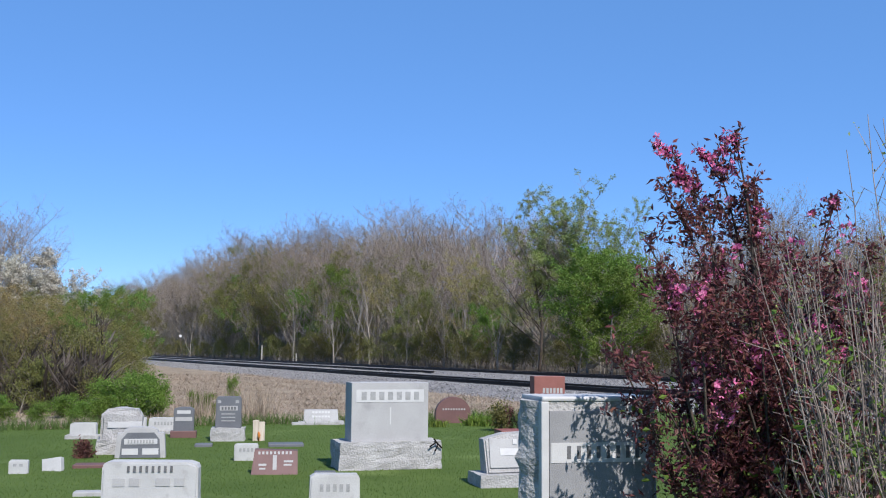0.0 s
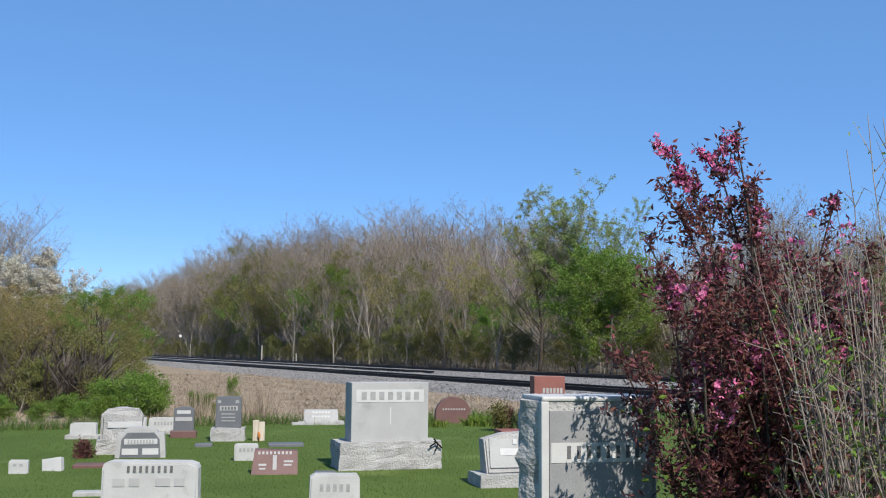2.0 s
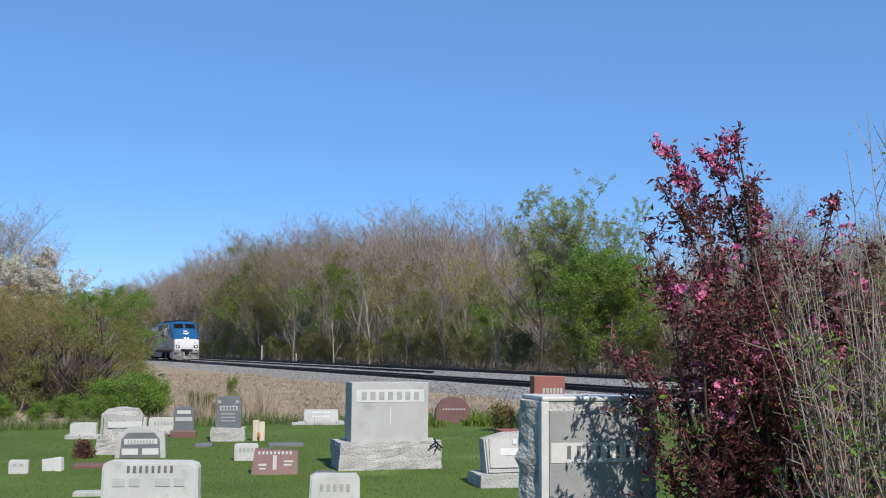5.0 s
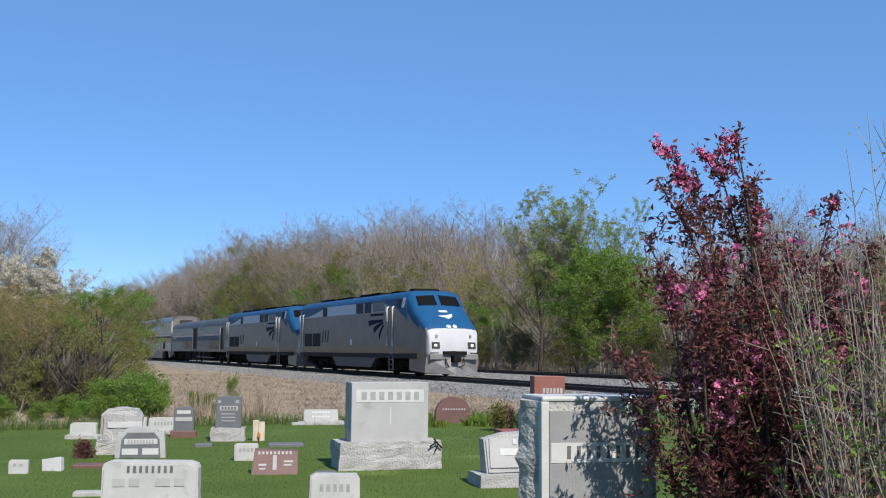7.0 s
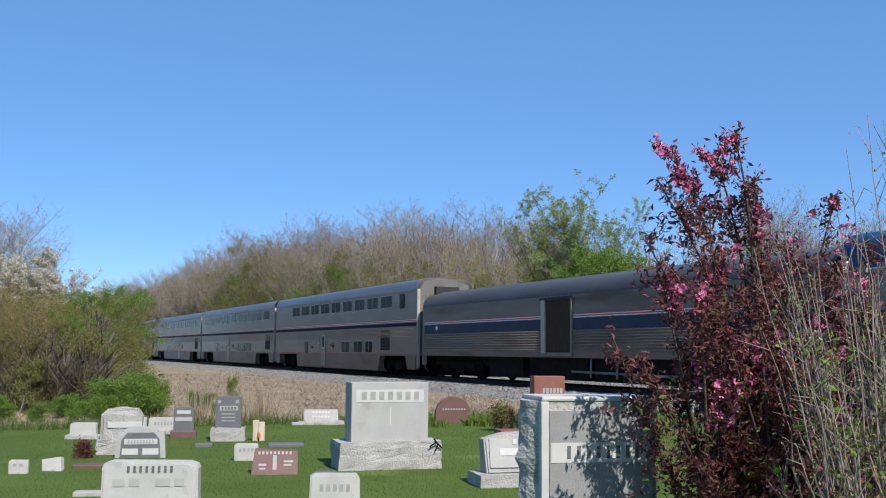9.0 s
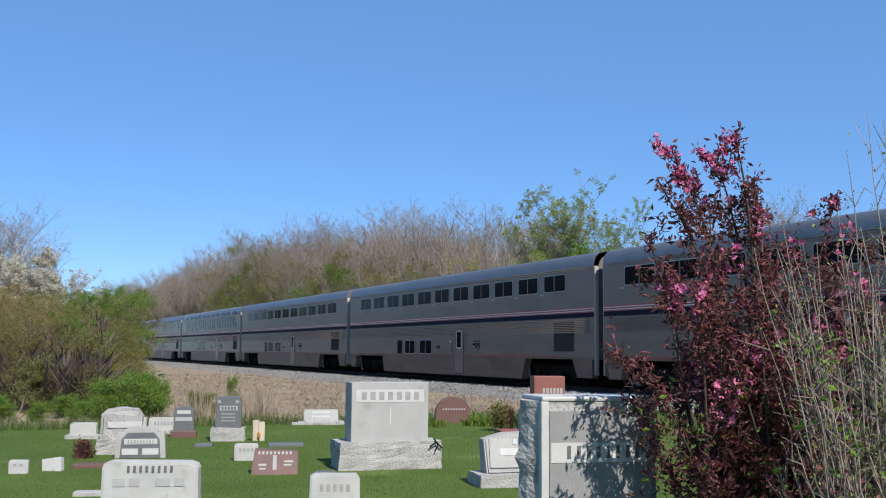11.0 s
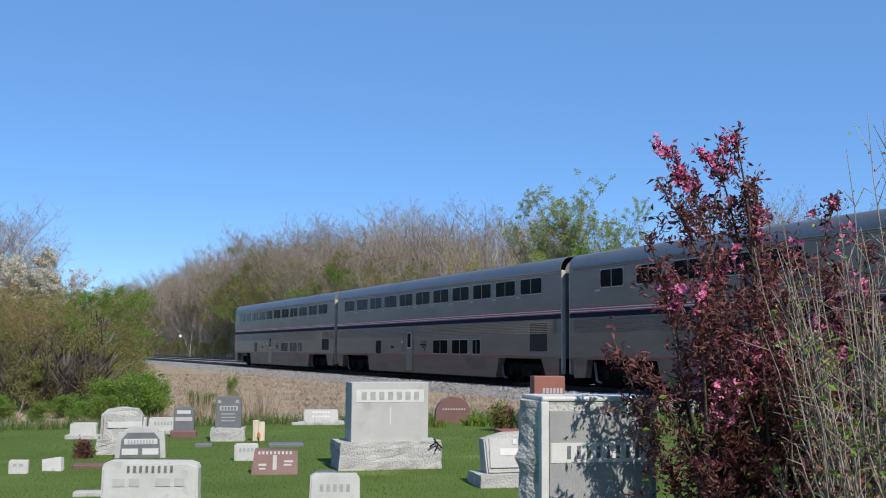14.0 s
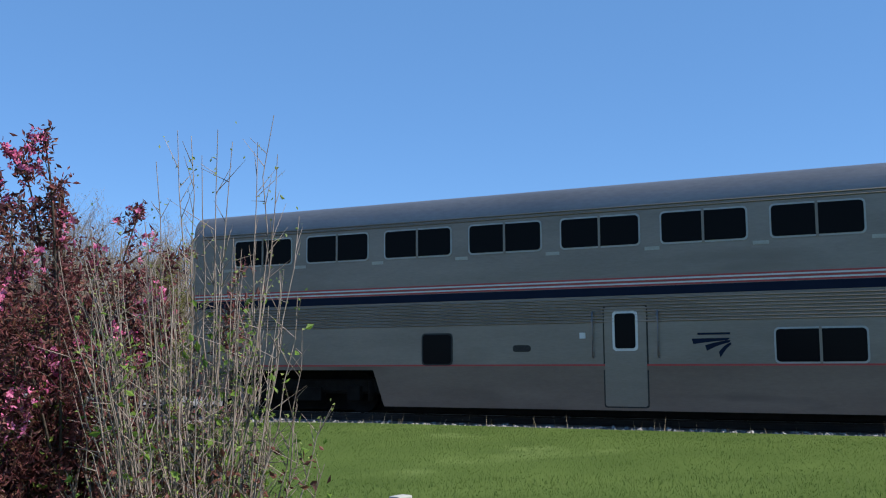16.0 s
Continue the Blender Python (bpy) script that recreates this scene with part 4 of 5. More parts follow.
WOOD = "trees of the wood"
kinds = [
    tree("woodland_tree", 1, "tall bare grey tree with swelling buds", 16, 0.17, 0.95, (17, 9, 6), M_BUD, 2600, 0.12, 0.12, group=WOOD, up=0.55, rmin=0.015),
    tree("woodland_tree", 2, "tall bare brown-grey tree at the wood's edge", 17, 0.16, 0.85, (18, 9, 6), M_BUD, 1800, 0.12, 0.12, group=WOOD, start=0.3, up=0.6, rmin=0.015),
    tree("woodland_tree", 3, "bare grey tree with a forked crown", 15, 0.19, 1.05, (16, 9, 6), M_BUD, 2200, 0.12, 0.12, group=WOOD, lean=0.08, up=0.5, rmin=0.015),
    tree("leafing_tree", 4, "slender tree with thin olive-green young leaves", 11, 0.11, 0.8, (15, 8, 4), M_OLIVE, 8500, 0.17, 0.16, group=WOOD, start=0.12, up=0.5),
    tree("leafing_tree", 5, "round tree with fresh green young leaves", 9, 0.11, 0.95, (15, 8, 4), M_GREENLEAF, 13000, 0.17, 0.18, group=WOOD, start=0.06, up=0.4),
    tree("leafing_tree", 6, "slender tree with yellow-green catkins", 11, 0.11, 0.85, (15, 8, 4), M_YELLOW, 8000, 0.16, 0.16, group=WOOD, start=0.1, up=0.5),
    tree("undergrowth_shrub", 7, "tangled brown and olive undergrowth shrub", 4.0, 0.05, 1.0, (13, 8, 4), M_OLIVE, 3600, 0.13, 0.15, group="undergrowth at the wood's edge",
         start=0.04, up=0.45, category="shrub"),
    tree("tall_green_tree", 8, "tall broad tree in thin pale green leaf", 13.0, 0.14, 0.95, (18, 9, 5), M_PALEGREEN, 21000, 0.14, 0.10, bark=M_BARK_DARK, start=0.22, up=0.75, rmin=0.014, wob=0.18),
    tree("green_shrub", 9, "low leafy bright green shrub at the lawn's edge", 1.3, 0.02, 1.1, (14, 7, 3), M_GREENLEAF, 4200, 0.075, 0.09, start=0.03, up=0.35, category="shrub",
         group="shrubs at the lawn's edge"),
    tree("blossoming_tree", 10, "rounded tree covered in whitish spring blossom", 8, 0.10, 0.9, (16, 8, 5), M_WHITEBUD, 17000, 0.14, 0.10, start=0.12, up=0.7, rmin=0.008),
    tree("pale_stemmed_tree", 11, "bare tree with pale forked stems at the wood's edge", 12, 0.19, 0.75, (9, 6, 4), M_BUD, 500, 0.10, 0.12, bark=M_PALEBARK,
         start=0.10, up=1.0, rmin=0.014, group=WOOD, wob=0.2),
]
for ob in kinds:
    ob["top"] = max(v.co.z for c in ob.children for v in c.data.vertices)
used = set()


def stand(k, x, y, height, wide=1.0, turn=None):
    """Set a tree of kind k, that many metres tall, first the built one, then copies."""
    sc = height / kinds[k]["top"]
    m = Matrix.Translation((x, y, -0.06)) @ pose(0, 0, 0, 0, 0, random.uniform(0, 360) if turn is None else turn) @ Matrix.Diagonal((sc * wide, sc * wide, sc, 1))
    if k in used:
        ob = copy_thing(kinds[k], Matrix())
    else:
        used.add(k)
        ob = kinds[k]
    ob.matrix_basis = m
    return ob


def plant(k, s, l, height, wide=1.0):
    p = plan(s, l)
    return stand(k, p.x, p.y, height, wide)


CANOPY = ((-420, 31), (-292, 27), (-221, 29.5), (-176, 27), (-133, 23.8), (-106, 19.8), (-95, 17.3), (-78, 13.5), (-66, 8.5), (-58, 11.5), (-44, 11.5), (-38, 7), (-20, 5))


def canopy(s):
    for (a, ha), (b, hb) in zip(CANOPY, CANOPY[1:]):
        if s <= b:
            return ha + (hb - ha) * max(0.0, (s - a) / (b - a))
    return 5.0


rw = random.Random(11)
# rows of bare trees, the tallest behind; leafing trees and undergrowth along the edge
s = -400.0
while s < -40:
    far = step(-120, -300, s)
    for l, f in ((48, 0.93), (53, 0.98), (60, 1.05)):
        q = s + rw.uniform(-3, 3)
        plant(rw.choice((0, 1, 2)), q, l + rw.uniform(-2, 2), canopy(q) * f * rw.uniform(0.86, 1.03), 1.0)
    s += rw.uniform(4.5, 6.0) + 6 * far
s = -300.0
while s < -80:
    plant(rw.choice((0, 1, 2)), s, 45.3 + rw.uniform(-1.5, 1.5), canopy(s) * rw.uniform(0.55, 0.85))
    s += rw.uniform(5, 9)
s = -380.0
while s < -40:
    h = canopy(s) * rw.uniform(0.42, 0.72)
    plant(rw.choice((3, 3, 3, 5, 4, 0, 2, 3)), s, 44 + rw.uniform(-2, 2.0), max(4.0, h), 1.15)
    s += rw.uniform(4.0, 6.5) + 6 * step(-120, -300, s)
s = -360.0
while s < -24:
    plant(6, s, 41 + rw.uniform(-1.2, 1.5), rw.uniform(2.6, 5.0), 1.2)
    s += rw.uniform(2.4, 3.6) + 4 * step(-120, -300, s)

# the broad pale-green tree, the bright green one beside it, and thin trees towards the wood's end
stand(7, 10.2, 76.0, 15.0, 1.5, 40)
stand(7, 7.4, 78.0, 14.2, 1.4, 160)
stand(7, 12.4, 75.0, 13.6, 1.15, 250)
stand(4, 9.4, 66.0, 9.0, 1.25, 10)
stand(4, 12.4, 65.5, 9.0, 1.2, 100)
stand(4, 10.6, 63.5, 7.0, 1.3, 200)
stand(4, 8.6, 64.5, 5.0, 1.3, 300)
stand(4, 11.2, 65.0, 8.8, 1.2, 60)
for x, y, k, h in ((2.6, 98, 5, 11.5), (4.4, 95, 3, 10.5), (-24.7, 152, 3, 17), (-33.0, 168, 3, 21), (-3.4, 112, 4, 9.0), (-1.0, 108, 3, 8.5), (-29, 160, 3, 15), (1.2, 100, 4, 6.5), (14.5, 62, 0, 8.0), (17.0, 59, 1, 10.6), (18.8, 60, 0, 11.8), (20.6, 58, 2, 11.2), (22.6, 57, 1, 11.0), (24.4, 56, 3, 9.4), (19.6, 63, 0, 12.6), (22.0, 62, 1, 12.4), (17.6, 62, 0, 11.4), (20.6, 66, 2, 13.0), (24.2, 61, 2, 11.2), (18.4, 65, 1, 12.2), (26.4, 60, 0, 10.4)):
    stand(k, x, y, h)

# pale stems along the wood's edge, some leaning over
for s, l, h, w in ((-215, 41.5, 13, 0.9), (-188, 42, 11, 0.9), (-163, 41, 14, 0.8), (-150, 42.5, 12, 0.8), (-138, 41, 12, 0.9), (-126, 42, 13.5, 0.85), (-119, 40.5, 11, 0.9), (-113, 41.5, 14, 0.9), (-108, 41, 13, 1.0),
                   (-104, 42.5, 11, 0.8), (-97, 41, 9.5, 0.8), (-90, 42, 10, 0.9), (-83, 41, 8.5, 0.8), (-76, 40.5, 7.0, 0.9), (-70, 41, 6.5, 1.0), (-62, 41.5, 6.0, 1.0), (-56, 41, 6.5, 0.9)):
    plant(10, s, l, h, w)
# unseen trees added beyond the thicket, to darken reflections in the train
for k in range(66):
    u, d = -0.62 - 1.4 * ((k * 0.618) % 1.0), 48 + 62 * ((k * 0.377) % 1.0)
    stand(rw.choice((3, 3, 6, 5, 0, 3)), u * d, d, 9 + 4 * ((k * 0.53) % 1.0), 1.5)

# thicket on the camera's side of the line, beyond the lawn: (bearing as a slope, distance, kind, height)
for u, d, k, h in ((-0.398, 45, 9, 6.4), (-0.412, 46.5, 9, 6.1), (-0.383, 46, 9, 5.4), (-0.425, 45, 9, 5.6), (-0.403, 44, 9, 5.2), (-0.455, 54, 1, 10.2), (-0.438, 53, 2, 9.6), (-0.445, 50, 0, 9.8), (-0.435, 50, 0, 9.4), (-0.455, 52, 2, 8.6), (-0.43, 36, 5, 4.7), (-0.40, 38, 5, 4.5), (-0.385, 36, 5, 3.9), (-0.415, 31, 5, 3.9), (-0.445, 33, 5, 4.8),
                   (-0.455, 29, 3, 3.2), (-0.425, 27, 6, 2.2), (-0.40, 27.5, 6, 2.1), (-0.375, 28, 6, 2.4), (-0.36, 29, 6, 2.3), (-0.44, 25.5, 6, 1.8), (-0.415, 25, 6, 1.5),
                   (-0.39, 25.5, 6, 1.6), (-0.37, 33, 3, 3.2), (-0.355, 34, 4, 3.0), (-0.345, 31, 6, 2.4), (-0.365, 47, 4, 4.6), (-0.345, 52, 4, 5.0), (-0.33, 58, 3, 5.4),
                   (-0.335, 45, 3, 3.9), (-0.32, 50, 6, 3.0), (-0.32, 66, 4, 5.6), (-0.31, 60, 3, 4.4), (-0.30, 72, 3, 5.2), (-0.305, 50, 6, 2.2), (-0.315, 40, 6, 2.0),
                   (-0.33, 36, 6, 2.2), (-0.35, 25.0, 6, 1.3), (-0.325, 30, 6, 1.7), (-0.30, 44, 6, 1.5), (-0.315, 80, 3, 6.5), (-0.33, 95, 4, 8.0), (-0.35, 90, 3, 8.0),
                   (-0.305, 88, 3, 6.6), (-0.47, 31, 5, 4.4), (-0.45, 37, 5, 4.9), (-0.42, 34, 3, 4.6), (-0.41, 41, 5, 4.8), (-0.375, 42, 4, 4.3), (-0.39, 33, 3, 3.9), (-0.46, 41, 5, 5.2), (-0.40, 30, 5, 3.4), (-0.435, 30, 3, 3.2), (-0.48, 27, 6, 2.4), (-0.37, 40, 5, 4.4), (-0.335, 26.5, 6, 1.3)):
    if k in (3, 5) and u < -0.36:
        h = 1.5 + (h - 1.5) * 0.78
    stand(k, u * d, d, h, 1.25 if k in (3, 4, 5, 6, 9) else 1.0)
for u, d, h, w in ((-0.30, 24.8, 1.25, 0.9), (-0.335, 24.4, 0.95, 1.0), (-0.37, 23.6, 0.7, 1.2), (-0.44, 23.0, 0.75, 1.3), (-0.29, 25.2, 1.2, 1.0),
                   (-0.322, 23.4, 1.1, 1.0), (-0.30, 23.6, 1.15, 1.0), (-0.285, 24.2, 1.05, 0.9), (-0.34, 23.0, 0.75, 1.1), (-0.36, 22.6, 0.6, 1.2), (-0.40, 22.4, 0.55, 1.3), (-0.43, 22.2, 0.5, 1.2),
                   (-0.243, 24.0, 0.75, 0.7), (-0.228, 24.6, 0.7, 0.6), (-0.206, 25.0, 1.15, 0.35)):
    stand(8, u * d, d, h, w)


# brush that fills the wood: bare stems and twigs past counting
def slivers(name, label, rng, count, place, length, width, material, lean=0.25):
    verts, faces = [], []
    for i in range(count):
        p = place(rng)
        d = Vector((rng.gauss(0, lean), rng.gauss(0, lean), 1)).normalized() * rng.uniform(*length)
        a = rng.uniform(0, math.tau)
        w = Vector((math.cos(a), math.sin(a), 0)) * rng.uniform(*width)
        k = len(verts)
        verts += [p - w, p + w, p + d * 0.6 + Vector((rng.gauss(0, 0.1), rng.gauss(0, 0.1), 0)) * d.length * 0.3, p + d]
        faces += [(k, k + 1, k + 2), (k, k + 2, k + 3)]
    return tagged(part_of(name, mesh_of(name, verts, faces), material), label, "brush", kind="stuff")


M_BRUSH = leaf_mat("brushwood", (0.19, 0.154, 0.122), (0.42, 0.354, 0.292), 0.15)
# darker copy of the brush colour, with the thicket's shade painted in
M_BRUSHSHADED = leaf_mat("shaded_thicket_brush", (0.045, 0.036, 0.028), (0.13, 0.105, 0.08), 0.1)
M_BRUSHGREEN = leaf_mat("budding_brushwood", (0.14, 0.14, 0.05), (0.27, 0.255, 0.10), 0.35)


def in_wood(lo, hi, l0, l1, s0=-400, s1=-38):
    """Places under a lumpy roof of crowns."""
    def pick(rng):
        s = s0 + (s1 - s0) * rng.random() ** 0.75
        p = plan(s, rng.uniform(l0, l1))
        lump = 0.80 + 0.26 * noise.noise(Vector((s * 0.16, 7, 0))) + 0.12 * noise.noise(Vector((s * 0.5, 2, 0)))
        p.z = canopy(s) * lump * rng.uniform(lo, hi)
        return p
    return pick


slivers("brushwood", "grey-brown twigs filling the bare wood", random.Random(21), 80000, in_wood(0.0, 0.84, 47, 66), (0.8, 2.6), (0.014, 0.034), M_BRUSH, 0.32)
slivers("low_brushwood", "dense brown brush on the wood's floor", random.Random(22), 34000, in_wood(0.0, 0.30, 42, 52), (0.8, 2.6), (0.014, 0.036), M_BRUSH, 0.38)
slivers("budding_brushwood", "olive budding twigs along the wood's edge", random.Random(23), 26000, in_wood(0.05, 0.5, 43, 50), (0.3, 0.9), (0.03, 0.07), M_BRUSHGREEN, 0.9)


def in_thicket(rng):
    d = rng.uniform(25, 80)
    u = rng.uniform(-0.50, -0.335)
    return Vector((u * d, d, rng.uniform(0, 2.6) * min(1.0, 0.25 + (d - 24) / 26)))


# these dark slivers stand for the shade beneath the shrubs
slivers("thicket_brushwood", "brown brush filling the thicket, coloured dark for the shade under the shrubs", random.Random(24), 60000, in_thicket, (0.3, 1.2), (0.005, 0.013), M_BRUSHSHADED, 0.7)

# ---- gravestones ----
STONES = "gravestones of the cemetery"


def bars(parent, x0, x1, z0, z1, y, n, material, gap=0.5, proud=0.0025, lean=0.0):
    """A word cut in the stone, as plain upright bars; lean: run of the face back per metre of height."""
    w = (x1 - x0) / n
    for k in range(n):
        bm = box(x0 + w * (k + gap / 2), x0 + w * (k + 1 - gap / 2), y - proud, y + 0.01, z0, z1)
        for v in bm.verts:
            v.co.y += lean * v.co.z
        part("lettering_bar", bm, material, parent)


def stone(x, y, turn, label, name="gravestone", category="gravestone", group=STONES):
    z = ground_z(ALONG.dot((x, y, 0)), ACROSS.dot((x, y, 0)))
    return empty(name, Matrix.Translation((x, y, z)) @ pose(0, 0, 0, 0, 0, turn), label, category, group)


def hew(bm, amount, scale, seed, cuts=6):
    bmesh.ops.subdivide_edges(bm, edges=bm.edges, cuts=cuts, use_grid_fill=True)
    for v in bm.verts:
        n1 = noise.noise_vector(v.co * scale + Vector((seed, 0, 0)))
        n2 = noise.noise_vector(v.co * scale * 2.7 + Vector((0, seed, 0)))
        v.co += (n1 + n2 * 0.5) * amount
    return bm


def slab(parent, name, w, d, z0, z1, material, bevel=0.012, hewn=0.0, label="", cuts=6):
    bm = box(-w / 2, w / 2, -d / 2, d / 2, z0, z1, bevel if not hewn else 0)
    if hewn:
        hew(bm, hewn, 6.0, z1 * 3 + w, cuts)
    return part(name, bm, material, parent, label)


def panel(parent, x0, x1, z0, z1, y, material, label="", lean=0.0, depth=0.004):
    bm = box(x0, x1, y - depth, y + 0.02, z0, z1)
    for v in bm.verts:
        v.co.y += lean * v.co.z
    return part("name_panel", bm, material, parent, label)


def outline_slab(parent, name, outline, d, material, label="", bevel=0.012, hewn=0.0, lean=0.0):
    bm = extrude_outline(outline, -d / 2, d / 2, bevel)
    if hewn:
        rough(bm, hewn, 8, d)
    for v in bm.verts:
        if v.co.y < 0:
            v.co.y += lean * v.co.z
    return part(name, bm, material, parent, label)


def arch(w, z0, z_spring, z_top, n=12):
    return [(-w / 2, z0), (w / 2, z0), (w / 2, z_spring)] + \
           [(w / 2 * math.cos(math.pi * k / n), z_spring + (z_top - z_spring) * math.sin(math.pi * k / n)) for k in range(1, n)] + [(-w / 2, z_spring)]


# the large family monument
b = stone(-0.775, 14.1, 17, "large smooth pale granite monument on a hewn base")
slab(b, "base", 1.42, 0.62, -0.06, 0.37, M_HEWN, 0.02, 0.022, "rock-faced granite base", 9)
slab(b, "tablet", 1.08, 0.42, 0.36, 1.165, M_GRANITE, 0.008)
panel(b, -0.475, 0.475, 0.90, 1.07, -0.21, M_PANEL, "pale panel with raised lettering")
bars(b, -0.43, 0.43, 0.93, 1.04, -0.215, 7, M_LETTER, 0.42)
panel(b, -0.005, 0.012, 0.60, 0.83, -0.21, M_PANEL)
# iron flower holder on the base's end
part("flower_holder", tube([(0.60, -0.30, 0.40), (0.64, -0.36, 0.33), (0.60, -0.36, 0.24)], 0.012, 5), M_BLACK, b)
part("flower_holder", tube([(0.52, -0.36, 0.30), (0.62, -0.36, 0.36), (0.70, -0.34, 0.28)], 0.012, 5), M_BLACK, b)

# the tall monument half under the crabapple's shade
b = stone(0.955, 6.72, 13, "tall rock-faced granite monument dappled by a shrub's shade")
part("tablet", box(-0.385, 0.385, -0.205, 0.21, -0.1, 1.30, 0.01), M_HEWN, b)
# rock-pitched ends: a rough swelling between the dressed corners
for sx in (-1, 1):
    bm = bmesh.new()
    ring, rows_z = [(0.36, -0.20), (0.40, -0.15), (0.44, -0.09), (0.465, -0.02), (0.45, 0.07), (0.42, 0.14), (0.38, 0.20)], 26
    grid = []
    for k in range(rows_z + 1):
        z = -0.08 + 1.365 * k / rows_z
        line = []
        for j, (x, y) in enumerate(ring):
            chip = noise.noise(Vector((y * 26, z * 7 + y * 20, sx * 3.1))) + 0.7 * noise.noise(Vector((y * 50, z * 16, sx * 5.7)))
            edge = math.sin(math.pi * j / (len(ring) - 1))
            line.append(bm.verts.new((sx * (x + 0.034 * chip * edge), y + 0.02 * chip * edge, z)))
        grid.append(line)
    for a, c in zip(grid, grid[1:]):
        for j in range(len(ring) - 1):
            bm.faces.new((a[j], a[j + 1], c[j + 1], c[j]))
    bm.faces.new(grid[-1])
    bm.faces.new(grid[0][::-1])
    bm.faces.new([ln[0] for ln in grid] + [ln[-1] for ln in grid[::-1]])
    bmesh.ops.recalc_face_normals(bm, faces=bm.faces)
    part("rock_face", bm, M_HEWN, b, "rock-pitched granite end")
part("cap", box(-0.385, 0.385, -0.216, 0.215, 1.285, 1.315, 0.012), M_PANEL, b, "smooth pale cap")
part("face", box(-0.335, 0.365, -0.213, -0.17, 0.05, 1.225, 0.003), M_GREYFACE, b, "smooth grey face")
part("corner_margin", box(-0.39, -0.338, -0.216, -0.15, 0.0, 1.284, 0.008), M_PANEL, b, "pale dressed corner")
panel(b, -0.325, 0.35, 0.90, 1.025, -0.212, M_PANEL, "pale name panel")
bars(b, -0.24, 0.29, 0.925, 1.005, -0.2165, 8, M_LETTER_DARK, 0.62)

# white stone in front
b = stone(-2.93, 10.35, 6, "weathered white stone with rounded shoulders")
outline_slab(b, "tablet", [(-0.475, 0.0), (0.475, 0.0), (0.47, 0.40), (0.45, 0.44), (0.38, 0.465), (-0.40, 0.47), (-0.455, 0.45), (-0.47, 0.41)], 0.26, M_WHITE, "", 0.02, 0.008)
slab(b, "base", 1.05, 0.36, -0.05, 0.06, M_HEWN, 0.01)
bars(b, -0.24, 0.24, 0.37, 0.43, -0.137, 8, M_LETTER_DARK, 0.6)
for x0, x1 in ((-0.36, -0.24), (-0.20, -0.10), (0.06, 0.2), (0.24, 0.34)):
    panel(b, x0, x1, 0.23, 0.31, -0.133, M_GRANITE)
# shouldered grey stone with white inset panels
b = stone(-4.47, 15.15, 12, "grey shouldered stone with white inset panels")
outline_slab(b, "tablet", [(-0.365, -0.05), (0.365, -0.05), (0.34, 0.30), (0.33, 0.36), (0.25, 0.36), (0.23, 0.41), (0.15, 0.445), (-0.15, 0.445), (-0.23, 0.41), (-0.25, 0.36), (-0.33, 0.36), (-0.34, 0.30)],
             0.24, M_GRANITE, "", 0.02)
outline_slab(b, "inset", [(-0.29, 0.0), (0.29, 0.0), (0.27, 0.27), (0.19, 0.37), (-0.19, 0.37), (-0.27, 0.27)], 0.256, M_DARKGRANITE, "darker sunk face", 0.004)
for x0, x1, z0, z1 in ((-0.23, 0.24, 0.20, 0.28), (-0.26, -0.03, 0.05, 0.14), (0.03, 0.26, 0.05, 0.14)):
    panel(b, x0, x1, z0, z1, -0.13, M_PANEL)
bars(b, -0.19, 0.20, 0.215, 0.265, -0.138, 9, M_LETTER, 0.45)
# rock-faced boulder stone
b = stone(-4.95, 15.75, 14, "pale rock-faced boulder monument with a smooth band")
bm = extrude_outline([(-0.31, 0.15), (0.31, 0.15), (0.30, 0.55), (0.24, 0.66), (0.05, 0.70), (-0.2, 0.68), (-0.29, 0.60)], -0.19, 0.19, 0.04)
bmesh.ops.subdivide_edges(bm, edges=bm.edges, cuts=2)
part("tablet", rough(bm, 0.03, 6, 2), M_HEWN, b)
panel(b, -0.20, 0.3, 0.40, 0.49, -0.20, M_PANEL)
slab(b, "base", 0.70, 0.5, -0.05, 0.22, M_HEWN, 0.02, 0.03)
# low stones behind it
for x, y, w, h, m, n in ((-6.4, 18.2, 0.46, 0.28, M_WHITE, 0), (-5.30, 19.4, 0.56, 0.30, M_WHITE, 6), (-5.92, 19.8, 0.34, 0.27, M_WHITE, 0), (-2.84, 14.82, 0.35, 0.24, M_WHITE, 4), (-1.08, 10.3, 0.51, 0.36, M_WHITE, 5),
                         (-5.42, 13.1, 0.24, 0.17, M_WHITE, 2)):
    b = stone(x, y, 8, "low weathered white marker stone" if w < 0.5 else "low weathered white stone with cut lettering")
    outline_slab(b, "tablet", [(-w / 2, -0.05), (w / 2, -0.05), (w / 2 * 0.97, h * 0.9), (w / 2 * 0.88, h), (-w / 2 * 0.8, h * 1.01), (-w / 2 * 0.97, h * 0.93)], w * 0.38, M_WHITE, "", 0.014, 0.006)
    if n:
        bars(b, -w * 0.32, w * 0.32, h * 0.55, h * 0.75, -w * 0.19 - 0.002, n, M_LETTER, 0.45)
    if w > 0.4 and y > 18:
        slab(b, "base", w * 1.3, w * 0.6, -0.05, 0.07, M_HEWN, 0.01)
b = stone(-5.10, 13.42, -4, "small tilted white marker stone")
slab(b, "tablet", 0.26, 0.10, -0.03, 0.16, M_WHITE, 0.008)
b.matrix_world = b.matrix_world @ pose(0, 0, 0, -12, -9, 0)
